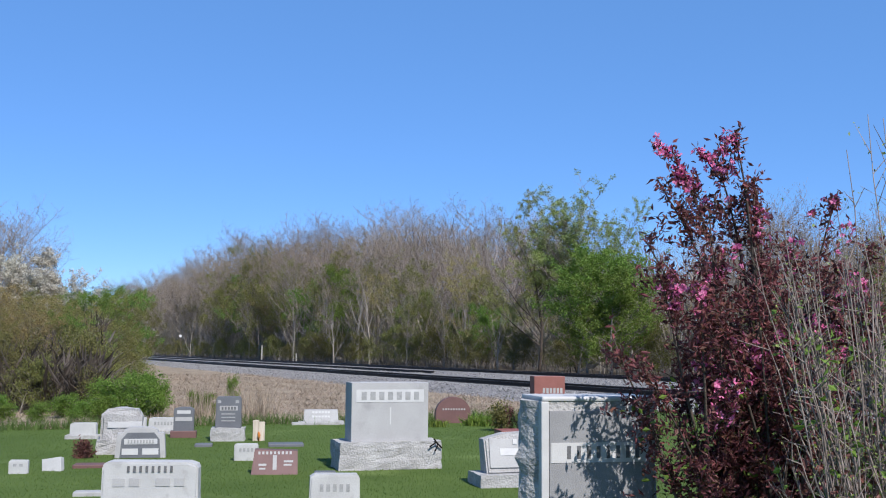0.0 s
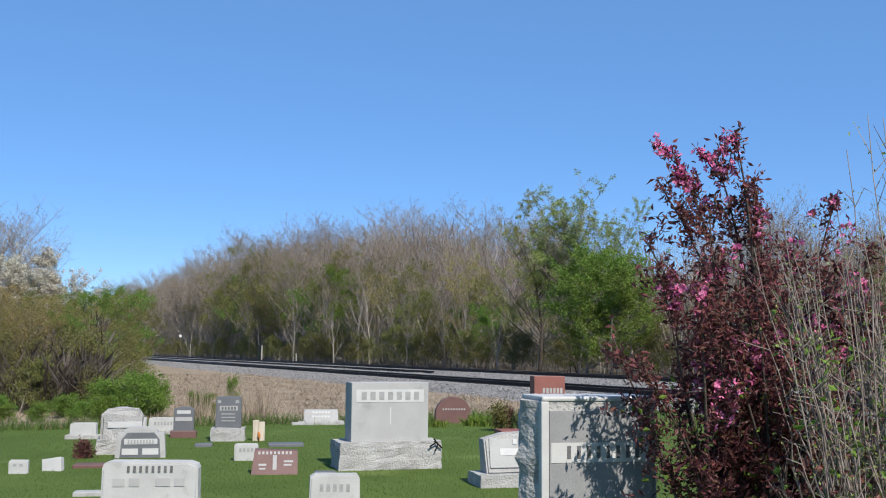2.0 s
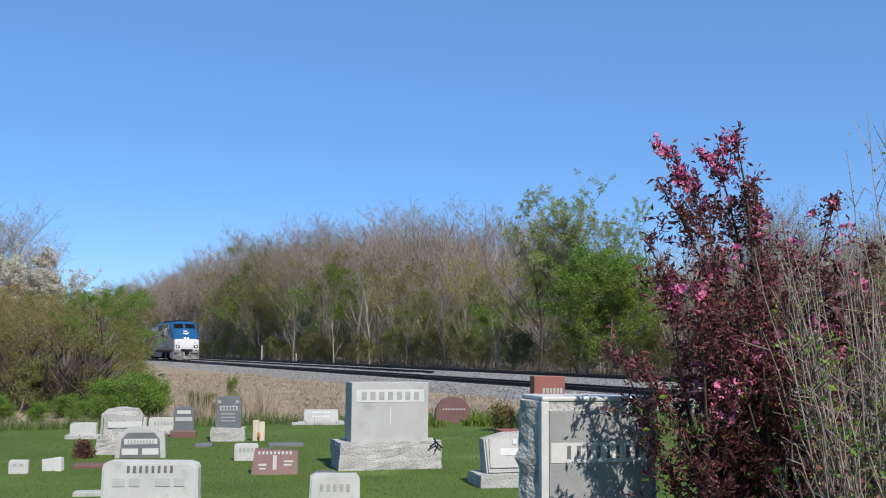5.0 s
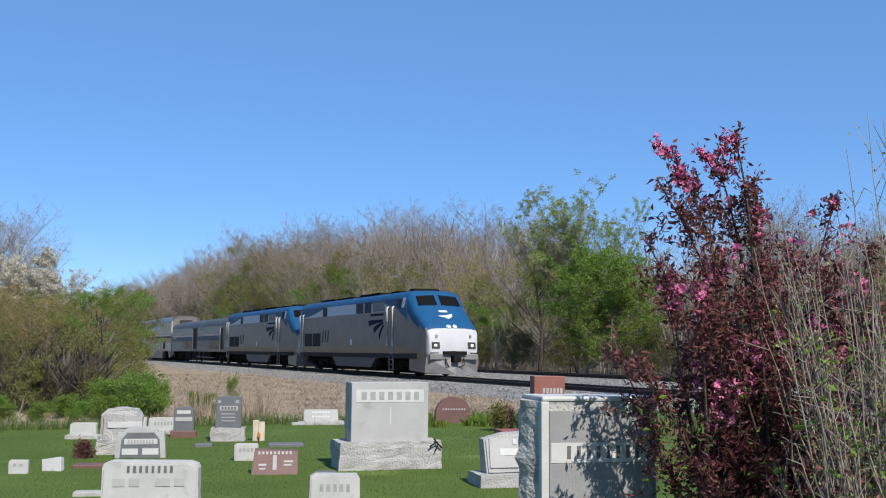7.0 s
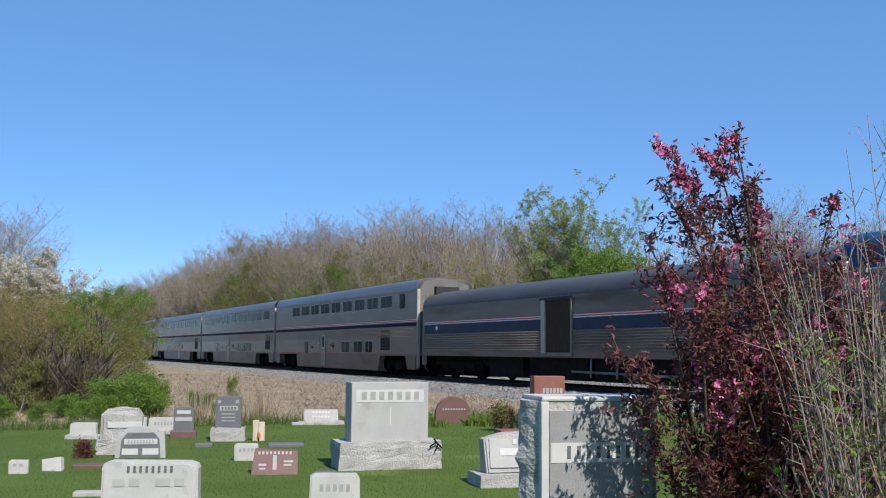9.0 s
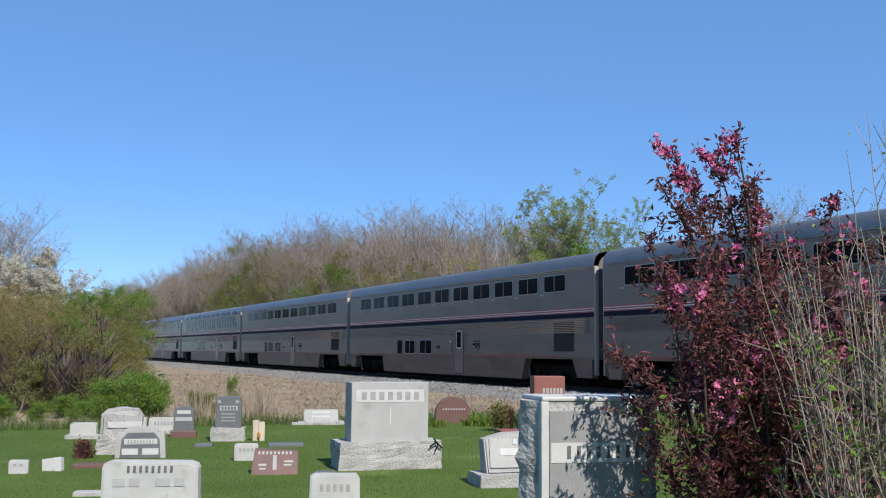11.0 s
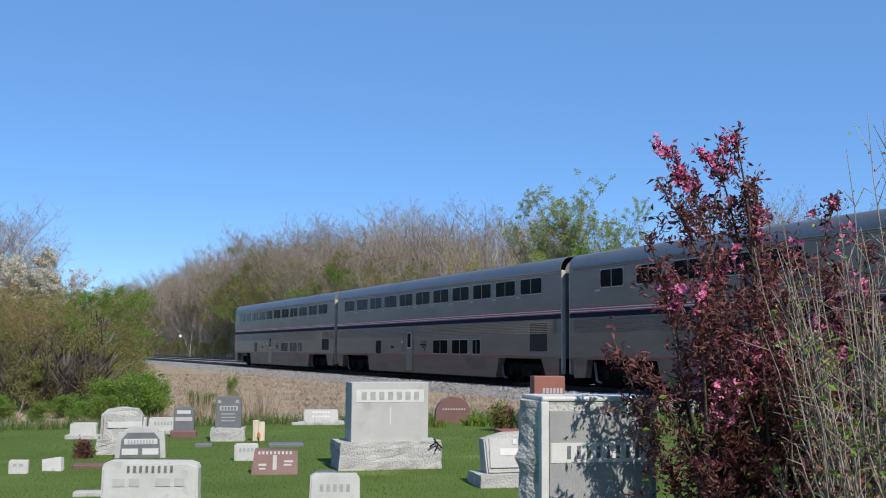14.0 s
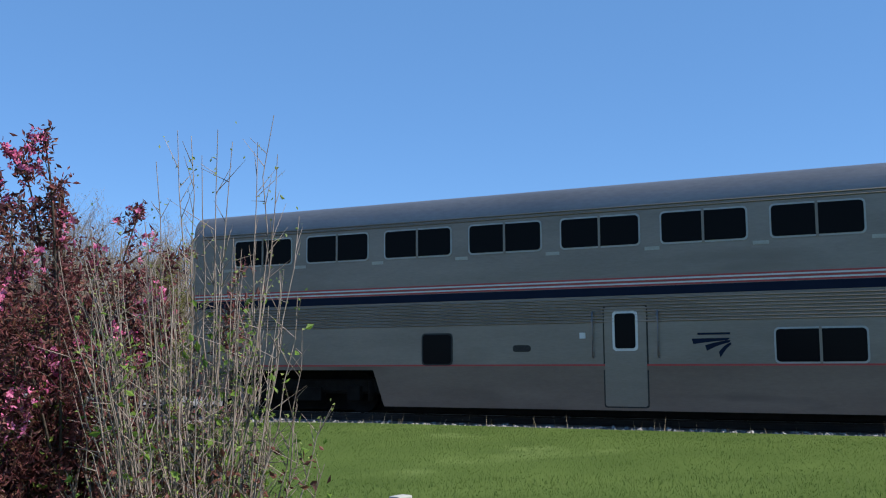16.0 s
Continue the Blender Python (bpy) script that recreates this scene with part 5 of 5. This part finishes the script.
# dark upright stones
b = stone(-4.72, 18.6, 10, "small dark grey stone with pale name bands")
outline_slab(b, "tablet", arch(0.36, 0.1, 0.50, 0.55), 0.16, M_DARKGRANITE)
panel(b, -0.12, 0.12, 0.43, 0.49, -0.08, M_PANEL)
panel(b, -0.15, 0.15, 0.30, 0.37, -0.08, M_GRANITE)
slab(b, "base", 0.46, 0.26, -0.05, 0.12, M_ROSE, 0.012)
b = stone(-3.78, 18.0, 8, "dark granite upright stone on a pale hewn base")
outline_slab(b, "tablet", [(-0.225, 0.22), (0.225, 0.22), (0.215, 0.73), (0.19, 0.77), (-0.19, 0.77), (-0.215, 0.73)], 0.2, M_DARKGRANITE)
slab(b, "base", 0.58, 0.36, -0.06, 0.23, M_HEWN, 0.015, 0.018)
panel(b, -0.15, 0.16, 0.53, 0.61, -0.10, M_GRANITE)
bars(b, -0.13, 0.14, 0.545, 0.595, -0.108, 5, M_LETTER_DARK, 0.4)
for z in (0.46, 0.40, 0.34):
    panel(b, -0.12, 0.12, z, z + 0.02, -0.10, M_LETTER)
for x in (-0.16, 0.15):
    panel(b, x - 0.03, x + 0.03, 0.66, 0.71, -0.10, M_LETTER)
# pale wooden flower box
b = stone(-3.24, 18.0, 4, "small pale wooden grave post with dried orange flowers", "grave_post", "grave post", "")
M_PALEWOOD = mat("pale_weathered_wood", (0.50, 0.42, 0.32), (0.68, 0.60, 0.48), 10, 0.85, stretch=(1, 1, 0.2), stain=(0.45, 0.22, 0.08), stain_scale=8, stain_low=0.58)
M_ORANGE = mat("dried_orange_flowers", (0.45, 0.13, 0.02), (0.60, 0.25, 0.05), 20, 0.9)
for x in (-0.052, 0.052):
    part("post_board", box(x - 0.05, x + 0.05, -0.04, 0.04, -0.05, 0.36 - 0.03 * (x > 0), 0.006), M_PALEWOOD, b)
part("post_back", box(-0.05, 0.05, 0.0, 0.03, 0.0, 0.30), M_PALEWOOD, b)
part("dried_flowers", rough(tube([(0, -0.05, 0.0), (0.01, -0.06, 0.10), (0.0, -0.05, 0.16)], [0.012, 0.03, 0.01], 7), 0.012, 30), M_ORANGE, b, "dried orange flowers")
# rose slant stone
b = stone(-2.18, 13.3, 8, "polished rose granite slant stone with pale lettering")
outline_slab(b, "tablet", [(-0.30, -0.05), (0.30, -0.05), (0.295, 0.29), (-0.255, 0.31)], 0.30, M_ROSE, lean=0.35)
for x0, x1, z0, z1 in ((-0.02, 0.03, 0.06, 0.24), (-0.20, -0.10, 0.11, 0.135), (-0.19, -0.11, 0.065, 0.085), (0.12, 0.24, 0.15, 0.175), (0.12, 0.22, 0.11, 0.13)):
    panel(b, x0, x1, z0, z1, -0.15, M_GRANITE, lean=0.35, depth=0.004)
bars(b, -0.22, 0.23, 0.25, 0.285, -0.151, 9, M_GRANITE, 0.45, lean=0.35)
# far slant stone by the dry grass, brown round-topped stone, red stone
b = stone(-2.65, 22.2, 8, "pale slant stone on a low ledge before dry grass")
outline_slab(b, "tablet", [(-0.38, 0.05), (0.38, 0.05), (0.36, 0.31), (-0.36, 0.31)], 0.34, M_GRANITE, lean=0.3)
slab(b, "base", 1.0, 0.5, -0.05, 0.06, M_HEWN, 0.01)
for z in (0.24, 0.15):
    bars(b, -0.2, 0.2, z, z + 0.04, -0.172, 6, M_PANEL, 0.3, lean=0.3)
b = stone(0.23, 22.9, 8, "brown granite stone with a half-round top")
outline_slab(b, "tablet", arch(0.80, -0.05, 0.20, 0.585, 16), 0.2, M_ROSE)
bars(b, -0.26, 0.28, 0.29, 0.33, -0.102, 9, M_GRANITE, 0.5)
b = stone(2.06, 20.0, 10, "tall red granite stone with white lettering on a base")
slab(b, "tablet", 0.62, 0.34, 0.07, 1.12, M_RED, 0.01)
slab(b, "base", 2.0, 0.6, -0.05, 0.08, M_RED, 0.01)
bars(b, -0.15, 0.27, 0.79, 0.89, -0.1715, 6, M_GRANITE, 0.35)
# slant stone with base, partly behind the tall monument
b = stone(0.93, 12.45, 15, "grey slant stone with rock-faced edges on a base")
outline_slab(b, "tablet", [(-0.44, 0.14), (0.44, 0.14), (0.44, 0.60), (0.2, 0.635), (-0.2, 0.62), (-0.46, 0.55)], 0.34, M_HEWN, "", 0.02, 0.012, lean=0.22)
panel(b, -0.40, 0.42, 0.22, 0.55, -0.178, M_GRANITE, "smooth grey face", lean=0.22, depth=0.01)
slab(b, "base", 1.12, 0.55, -0.05, 0.15, M_HEWN, 0.015, 0.012)
bars(b, -0.12, 0.40, 0.49, 0.55, -0.195, 6, M_PANEL, 0.4, lean=0.22)
panel(b, -0.27, 0.05, 0.36, 0.44, -0.19, M_PANEL, lean=0.22)
# flat markers in the grass
for x, y, w, d, m in ((-3.95, 16.9, 0.28, 0.3, M_DARKGRANITE), (-2.62, 17.1, 0.58, 0.4, M_DARKGRANITE), (-1.51, 13.2, 0.27, 0.18, M_DARKGRANITE), (-3.86, 11.2, 0.30, 0.2, M_GRANITE), (-4.72, 13.85, 0.5, 0.3, M_ROSE),
                      (6.78, 9.3, 0.22, 0.15, M_WHITE), (-3.0, 22.0, 0.5, 0.3, M_GRANITE)):
    b = stone(x, y, 10, "flat ground marker nearly level with the grass", "grave_marker", "grave marker", "flat markers in the grass")
    slab(b, "tablet", w, d, -0.05, 0.045 if m is not M_WHITE else 0.06, m, 0.01)

# ---- crabapple shrub and the bare shoots beside it ----
def bezier(p0, p1, p2, n):
    return [p0 * ((1 - t) ** 2) + p1 * (2 * t * (1 - t)) + p2 * (t * t) for t in [i / n for i in range(n + 1)]]


def stem_segs(pts, r0, r1, lev):
    n = len(pts) - 1
    return [(pts[i], pts[i + 1], r0 + (r1 - r0) * i / n, r0 + (r1 - r0) * (i + 1) / n, lev) for i in range(n)]


def crabapple():
    rng = random.Random(77)
    root = empty("crabapple_shrub", Matrix.Translation((1.95, 6.36, -0.32)) @ Matrix.Scale(1.20, 4), "purple-leaved crabapple shrub with clusters of pink blossom", "shrub")
    reach = [(-0.12, 2.68), (-0.44, 2.66), (-0.52, 2.49), (-0.19, 2.66), (0.04, 2.46), (-0.56, 2.19), (-0.31, 2.32), (-0.27, 2.14), (0.0, 2.44), (0.21, 2.32), (0.31, 2.26), (0.51, 2.48),
             (0.62, 2.14), (-0.54, 1.99), (-0.77, 1.7), (-0.68, 1.52), (-0.62, 1.4), (0.18, 2.05), (0.39, 2.02), (0.6, 1.78), (-0.12, 2.02), (-0.36, 1.9), (0.03, 1.9), (-0.44, 1.27),
             (0.65, 1.43), (-0.39, 1.07), (0.71, 1.07), (-0.27, 0.92), (0.45, 0.92)]
    reach += [(rng.uniform(-0.30, 0.68), rng.uniform(0.9, 1.5)) for _ in range(9)] + [(rng.uniform(-0.52, 0.68), rng.uniform(1.5, 2.05)) for _ in range(9)] + [(rng.uniform(0.4, 0.92), rng.uniform(1.1, 2.1)) for _ in range(9)]
    segs, stems, tips = [], [], []
    for u, z in reach:
        depth = rng.gauss(0, 0.28) if z < 2.4 else rng.gauss(0, 0.12)
        if u < 0:
            depth = -abs(depth)          # the stone behind keeps the boughs forward
        p0 = Vector((rng.gauss(0, 0.09), rng.gauss(0, 0.09), 0.1))
        p2 = Vector((u, depth, z))
        if z > 2.4:
            p1 = Vector((u * 0.1 + 0.10 + rng.gauss(0, 0.05), depth * 0.5, z * rng.uniform(0.66, 0.8)))
        else:
            p1 = Vector((u * rng.uniform(0.3, 0.75) + rng.gauss(0, 0.12), depth * 0.5, z * rng.uniform(0.35, 0.6)))
        pts = bezier(p0, p1, p2, 9)
        stems.append(stem_segs(pts, 0.015, 0.003, 1))
        for k in range(int(13 + 5 * z)):
            f = rng.uniform(0.28, 1.0)
            j = min(8, int(f * 9))
            q = pts[j].lerp(pts[j + 1], f * 9 - j)
            d = (pts[j + 1] - pts[j]).normalized()
            o = Vector((rng.gauss(0, 1), rng.gauss(0, 1), rng.gauss(0.3, 0.7))).normalized()
            ln = rng.uniform(0.10, 0.42) * (1.15 - 0.7 * f)
            e = q + (d * 0.6 + o).normalized() * ln
            m = q.lerp(e, 0.5) + Vector((rng.gauss(0, 0.02), rng.gauss(0, 0.02), 0.02))
            segs += [(q, m, 0.003, 0.0022, 2), (m, e, 0.0022, 0.001, 2)]
            tips.append((q, e))
        tips.append((pts[7], pts[9]))
    for st in stems:
        part_of("stem", tubes_mesh("stem", st, 6), M_BARK_DARK, root)
    part_of("twig_mass", tubes_mesh("twig_mass", segs), M_BARK_DARK, root)["kind"] = "stuff"
    part_of("foliage", leaves_mesh("foliage", rng, tips, 31000, 0.040, 0.017, True), M_CRIMSON, root, "dark crimson leaves")
    low = [t for t in tips if t[1].z < 1.5]
    part_of("young_leaves", leaves_mesh("young_leaves", rng, low, 900, 0.042, 0.03), M_GREENLEAF, root, "few fresh green leaves")
    part_of("russet_leaves", leaves_mesh("russet_leaves", rng, tips, 7500, 0.038, 0.018, True), M_RUSSET, root, "russet leaves")
    spots = [(-0.12, 2.75), (-0.4, 2.69), (-0.34, 2.6), (-0.21, 2.08), (-0.49, 1.96), (-0.43, 1.87), (0.48, 2.39), (-0.06, 1.67), (-0.12, 1.55), (-0.25, 1.5), (-0.18, 1.37), (-0.09, 1.58),
             (0.3, 1.75), (0.37, 1.67), (0.24, 1.74), (0.54, 1.96), (-0.27, 1.31), (0.18, 2.30), (-0.28, 1.60), (-0.22, 1.44), (-0.32, 1.52), (-0.36, 2.66), (-0.28, 2.52)]
    rows = []
    for u, z in spots:
        near = sorted(tips, key=lambda t: (t[1].x - u) ** 2 + (t[1].z - z) ** 2 + 0.04 * (t[1].y + 0.3) ** 2)[:7]
        rows += [(p.lerp(q, 0.4), q) for p, q in near]
    part_of("blossom", blossoms_mesh("blossom", rng, rows, 760, 0.021, 0.018), M_PINK, root, "clusters of pink blossom")["kind"] = "stuff"
    return root


M_RUSSET = leaf_mat("russet_leaves", (0.085, 0.036, 0.030), (0.21, 0.080, 0.066), 0.3)
crabapple()


def shoot_shrub():
    rng = random.Random(78)
    root = empty("bare_shrub", Matrix.Translation((2.486, 5.32, -0.192)) @ Matrix.Scale(1.12, 4), "leggy shrub of pale bare shoots with small new leaves", "shrub")
    tall = [(-0.25, -0.16, 2.71), (-0.18, -0.18, 2.69), (-0.08, -0.23, 2.72), (0.0, -0.27, 2.67), (0.10, -0.32, 2.67), (0.15, -0.35, 2.81), (0.18, -0.36, 2.61), (-0.32, -0.12, 2.55),
            (-0.15, -0.2, 2.59), (0.27, -0.42, 2.30), (0.28, -0.42, 1.91), (0.31, -0.44, 1.75), (0.40, -0.49, 1.37), (0.40, -0.49, 1.09), (-0.3, -0.13, 2.1), (-0.49, -0.06, 1.98)]
    tall += [(rng.uniform(-0.75, 0.32), rng.uniform(-0.45, 0.15), rng.uniform(1.0, 2.25)) for _ in range(105)]
    stems, twigs, tips = [], [], []
    for x, y, z in tall:
        p0 = Vector((rng.gauss(-0.05, 0.12), rng.gauss(-0.1, 0.10), -0.05))
        p2 = Vector((x, y, z))
        p1 = Vector((x * 0.75 + rng.gauss(0, 0.05), y * 0.75, z * 0.5))
        pts = bezier(p0, p1, p2, 9)
        pts = [p + Vector((rng.gauss(0, 0.011), rng.gauss(0, 0.011), 0)) for p in pts]
        stems.append(stem_segs(pts, 0.0075, 0.0018, 1))
        for k in range(14):
            f = rng.uniform(0.3, 0.95)
            j = min(8, int(f * 9))
            q = pts[j].lerp(pts[j + 1], f * 9 - j)
            e = q + Vector((rng.gauss(0, 0.075), rng.gauss(0, 0.075), rng.uniform(0.01, 0.20)))
            twigs.append((q, e, 0.0028, 0.001, 2))
            tips.append((q, e))
        tips.append((pts[6], pts[9]))
    for st in stems:
        part_of("stem", tubes_mesh("stem", st, 5), M_SHOOT, root)
    part_of("twig_mass", tubes_mesh("twig_mass", twigs), M_SHOOT, root)["kind"] = "stuff"
    part_of("foliage", leaves_mesh("foliage", rng, tips, 3400, 0.020, 0.012), M_PALEGREEN, root, "small pale green leaf buds")
    low = [t for t in tips if t[1].z < 1.9]
    part_of("new_foliage", leaves_mesh("new_foliage", rng, low, 420, 0.05, 0.03), M_GREENLEAF, root, "fresh green leaves")
    part_of("crimson_leaves", leaves_mesh("crimson_leaves", rng, [t for t in tips if t[1].z < 1.2], 700, 0.045, 0.04), M_RUSSET, root, "russet leaves grown through")
    return root


shoot_shrub()

# ---- grass, straw and stones past counting ----
def blades(name, label, rng, count, place, height, width, material, category, bend=0.35):
    verts, faces = [], []
    for i in range(count):
        p = place(rng)
        h = rng.uniform(*height)
        a = rng.uniform(0, math.tau)
        w = Vector((math.cos(a), math.sin(a), 0)) * width * rng.uniform(0.6, 1.3)
        o = Vector((rng.gauss(0, bend), rng.gauss(0, bend), 1)) * h
        k = len(verts)
        verts += [p - w, p + w, p + o]
        faces.append((k, k + 1, k + 2))
    return tagged(part_of(name, mesh_of(name, verts, faces), material), label, category, kind="stuff")


def on_lawn(d0, d1, u0, u1, power=1.0):
    def pick(rng):
        while True:
            d = d0 + (d1 - d0) * rng.random() ** power
            u = radians(rng.uniform(u0, u1))
            p = Vector((math.sin(u) * d, math.cos(u) * d, 0))
            s, l = ALONG.dot(p), ACROSS.dot(p)
            if s > EDGE + 0.1 and l < 18.0:
                p.z = ground_z(s, l) - 0.004
                return p
    return pick


blades("grass", "short mown green grass blades", random.Random(31), 150000, on_lawn(8.5, 25, -26, 66), (0.012, 0.034), 0.005, M_BLADE, "grass")
blades("tall_grass", "longer tufts of fresh green grass", random.Random(32), 7000, on_lawn(8.0, 13, 14, 66), (0.03, 0.085), 0.005, M_BLADE, "grass")


def on_edge(rng):
    s = EDGE + rng.gauss(-0.1, 0.25)
    p = plan(s, rng.uniform(-2, 17.5))
    return p


blades("edge_grass", "long green and dry grass at the lawn's edge", random.Random(33), 9000, on_edge, (0.06, 0.28), 0.008, M_BLADE, "grass")


def on_verge(rng):
    while True:
        s = EDGE - 45 * rng.random() ** 1.5
        p = plan(s, rng.uniform(-4, 16.3))
        p.z = -0.02
        if noise.noise(p * 0.55) + 0.6 * noise.noise(p * 1.9) > rng.uniform(-0.35, 0.35):
            return p


blades("dry_grass", "dry tan grass stalks on the railway verge", random.Random(34), 30000, on_verge, (0.04, 0.20), 0.013, M_STRAW, "dry grass", 1.1)


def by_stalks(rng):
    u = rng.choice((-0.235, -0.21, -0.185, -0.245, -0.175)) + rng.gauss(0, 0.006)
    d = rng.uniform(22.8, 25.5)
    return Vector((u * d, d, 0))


blades("dead_stalks", "tall dead weed stalks behind the graves", random.Random(35), 900, by_stalks, (0.3, 0.95), 0.008, M_STRAW, "dead weeds", 0.2)


def trackside(rng):
    s = rng.uniform(-26, 12)
    p = plan(s, 18.3 + rng.gauss(0, 0.25))
    p.z = ground_z(s, 18.2) - 0.02
    return p


blades("trackside_weeds", "thin pale weeds between lawn and ballast", random.Random(37), 260, trackside, (0.08, 0.3), 0.006, M_STRAW, "weeds", 0.3)


def pebbles(name, label, rng, count, place, size, material):
    verts, faces = [], []
    for i in range(count):
        p = place(rng)
        r = rng.uniform(*size)
        k = len(verts)
        q = [Vector(v) * r * rng.uniform(0.6, 1.2) for v in ((1, 0, 0), (-1, 0, 0), (0, 1, 0), (0, -1, 0), (0, 0, 0.9), (0, 0, -0.6))]
        a = rng.uniform(0, math.tau)
        rot = Matrix.Rotation(a, 3, (0.3, 0.4, 1))
        verts += [p + rot @ v for v in q]
        faces += [(k, k + 2, k + 4), (k + 2, k + 1, k + 4), (k + 1, k + 3, k + 4), (k + 3, k, k + 4), (k + 2, k, k + 5), (k + 1, k + 2, k + 5), (k + 3, k + 1, k + 5), (k, k + 3, k + 5)]
    return tagged(part_of(name, mesh_of(name, verts, faces), material), label, "ballast", kind="stuff")


def on_ballast(rng):
    s = 10 - 130 * rng.random() ** 1.3
    l = rng.choice((rng.uniform(15.2, 19.8), rng.uniform(15.6, 19.8), rng.uniform(22.8, 30.5)))
    p = plan(s, l)
    p.z = ballast_z(s, l) + 0.005
    return p


pebbles("ballast_stones", "loose crushed grey ballast stones", random.Random(36), 22000, on_ballast, (0.03, 0.075), M_STONES)


# small shrubs and spring bulbs among the graves
def clump(name, label, x, y, h, w, leaf, count, size, category, seed, blade=False):
    rng = random.Random(seed)
    z = ground_z(ALONG.dot((x, y, 0)), ACROSS.dot((x, y, 0)))
    root = empty(name, Matrix.Translation((x, y, z)), label, category)
    if blade:
        verts, faces = [], []
        for i in range(count):
            p = Vector((rng.gauss(0, w * 0.3), rng.gauss(0, w * 0.2), -0.02))
            a = rng.uniform(0, math.tau)
            s = Vector((math.cos(a), math.sin(a), 0)) * size
            o = Vector((rng.gauss(0, 0.25), rng.gauss(0, 0.25), 1)) * h * rng.uniform(0.6, 1.0)
            k = len(verts)
            verts += [p - s, p + s, p + o * 0.6 + s * 0.8, p + o + Vector((rng.gauss(0, 0.05), 0, -0.03)), p + o * 0.6 - s * 0.8]
            faces.append((k, k + 1, k + 2, k + 3, k + 4))
        part_of("leaves", mesh_of("leaves", verts, faces), leaf, root)
        return root
    segs, tips = skeleton(rng, h * 0.75, 0.015, 1.0, 2, (14, 7), 0, 0.02, 0.5)
    part_of("stems", tubes_mesh("stems", segs), M_BARK_DARK, root)
    part_of("foliage", leaves_mesh("foliage", rng, tips, count, size, w * 0.09), leaf, root)
    return root


clump("brown_shrub", "small round russet-brown shrub beside a gravestone", -5.27, 15.0, 0.40, 0.45, M_RUSSET, 1500, 0.035, "shrub", 41)
clump("rose_shrub", "small reddish-green rose shrub at the lawn's edge", 1.20, 20.6, 0.72, 0.6, M_OLIVE, 1300, 0.05, "shrub", 42)
clump("rose_shrub", "small reddish-brown rose shrub at the lawn's edge", 1.42, 20.7, 0.66, 0.5, M_RUSSET, 700, 0.045, "shrub", 43)
for x, y, h, w, sd in ((-0.10, 21.6, 0.24, 0.4, 44), (0.82, 22.2, 0.36, 0.4, 45), (1.0, 21.9, 0.30, 0.4, 46), (0.62, 22.0, 0.28, 0.3, 47)):
    clump("bulb_leaves", "clump of upright green spring bulb leaves", x, y, h, w, M_GREENLEAF, 90, 0.011, "bulb leaves", sd, True)

# ---- trackside posts ----
M_POST = mat("weathered_white_post", (0.36, 0.34, 0.29), (0.50, 0.48, 0.42), 6, 0.8, stain=(0.30, 0.29, 0.27), stain_scale=6)


def post(x, y, h, r, label):
    root = empty("marker_post", Matrix.Translation((x, y, 0)), label, "post", "trackside posts")
    part("shaft", box(-r, r, -r, r, -0.1, h - 0.04, 0.01), M_POST, root)
    part("cap", box(-r * 1.15, r * 1.15, -r * 1.15, r * 1.15, h - 0.05, h, 0.01), M_POST, root)
    return root


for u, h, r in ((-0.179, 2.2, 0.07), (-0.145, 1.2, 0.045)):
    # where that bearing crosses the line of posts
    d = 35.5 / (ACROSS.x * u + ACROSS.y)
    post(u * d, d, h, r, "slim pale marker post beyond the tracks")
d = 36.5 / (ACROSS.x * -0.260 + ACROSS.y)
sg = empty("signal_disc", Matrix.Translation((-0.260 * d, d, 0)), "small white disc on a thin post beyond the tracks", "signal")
part("shaft", tube([(0, 0, -0.1), (0, 0, 4.2)], 0.05, 6), M_BARK_DARK, sg)
part("disc", tube([(0, -0.08, 4.1), (0, -0.04, 4.1)], 0.26, 16), M_STRIPEWHITE, sg, "white disc")

motions()
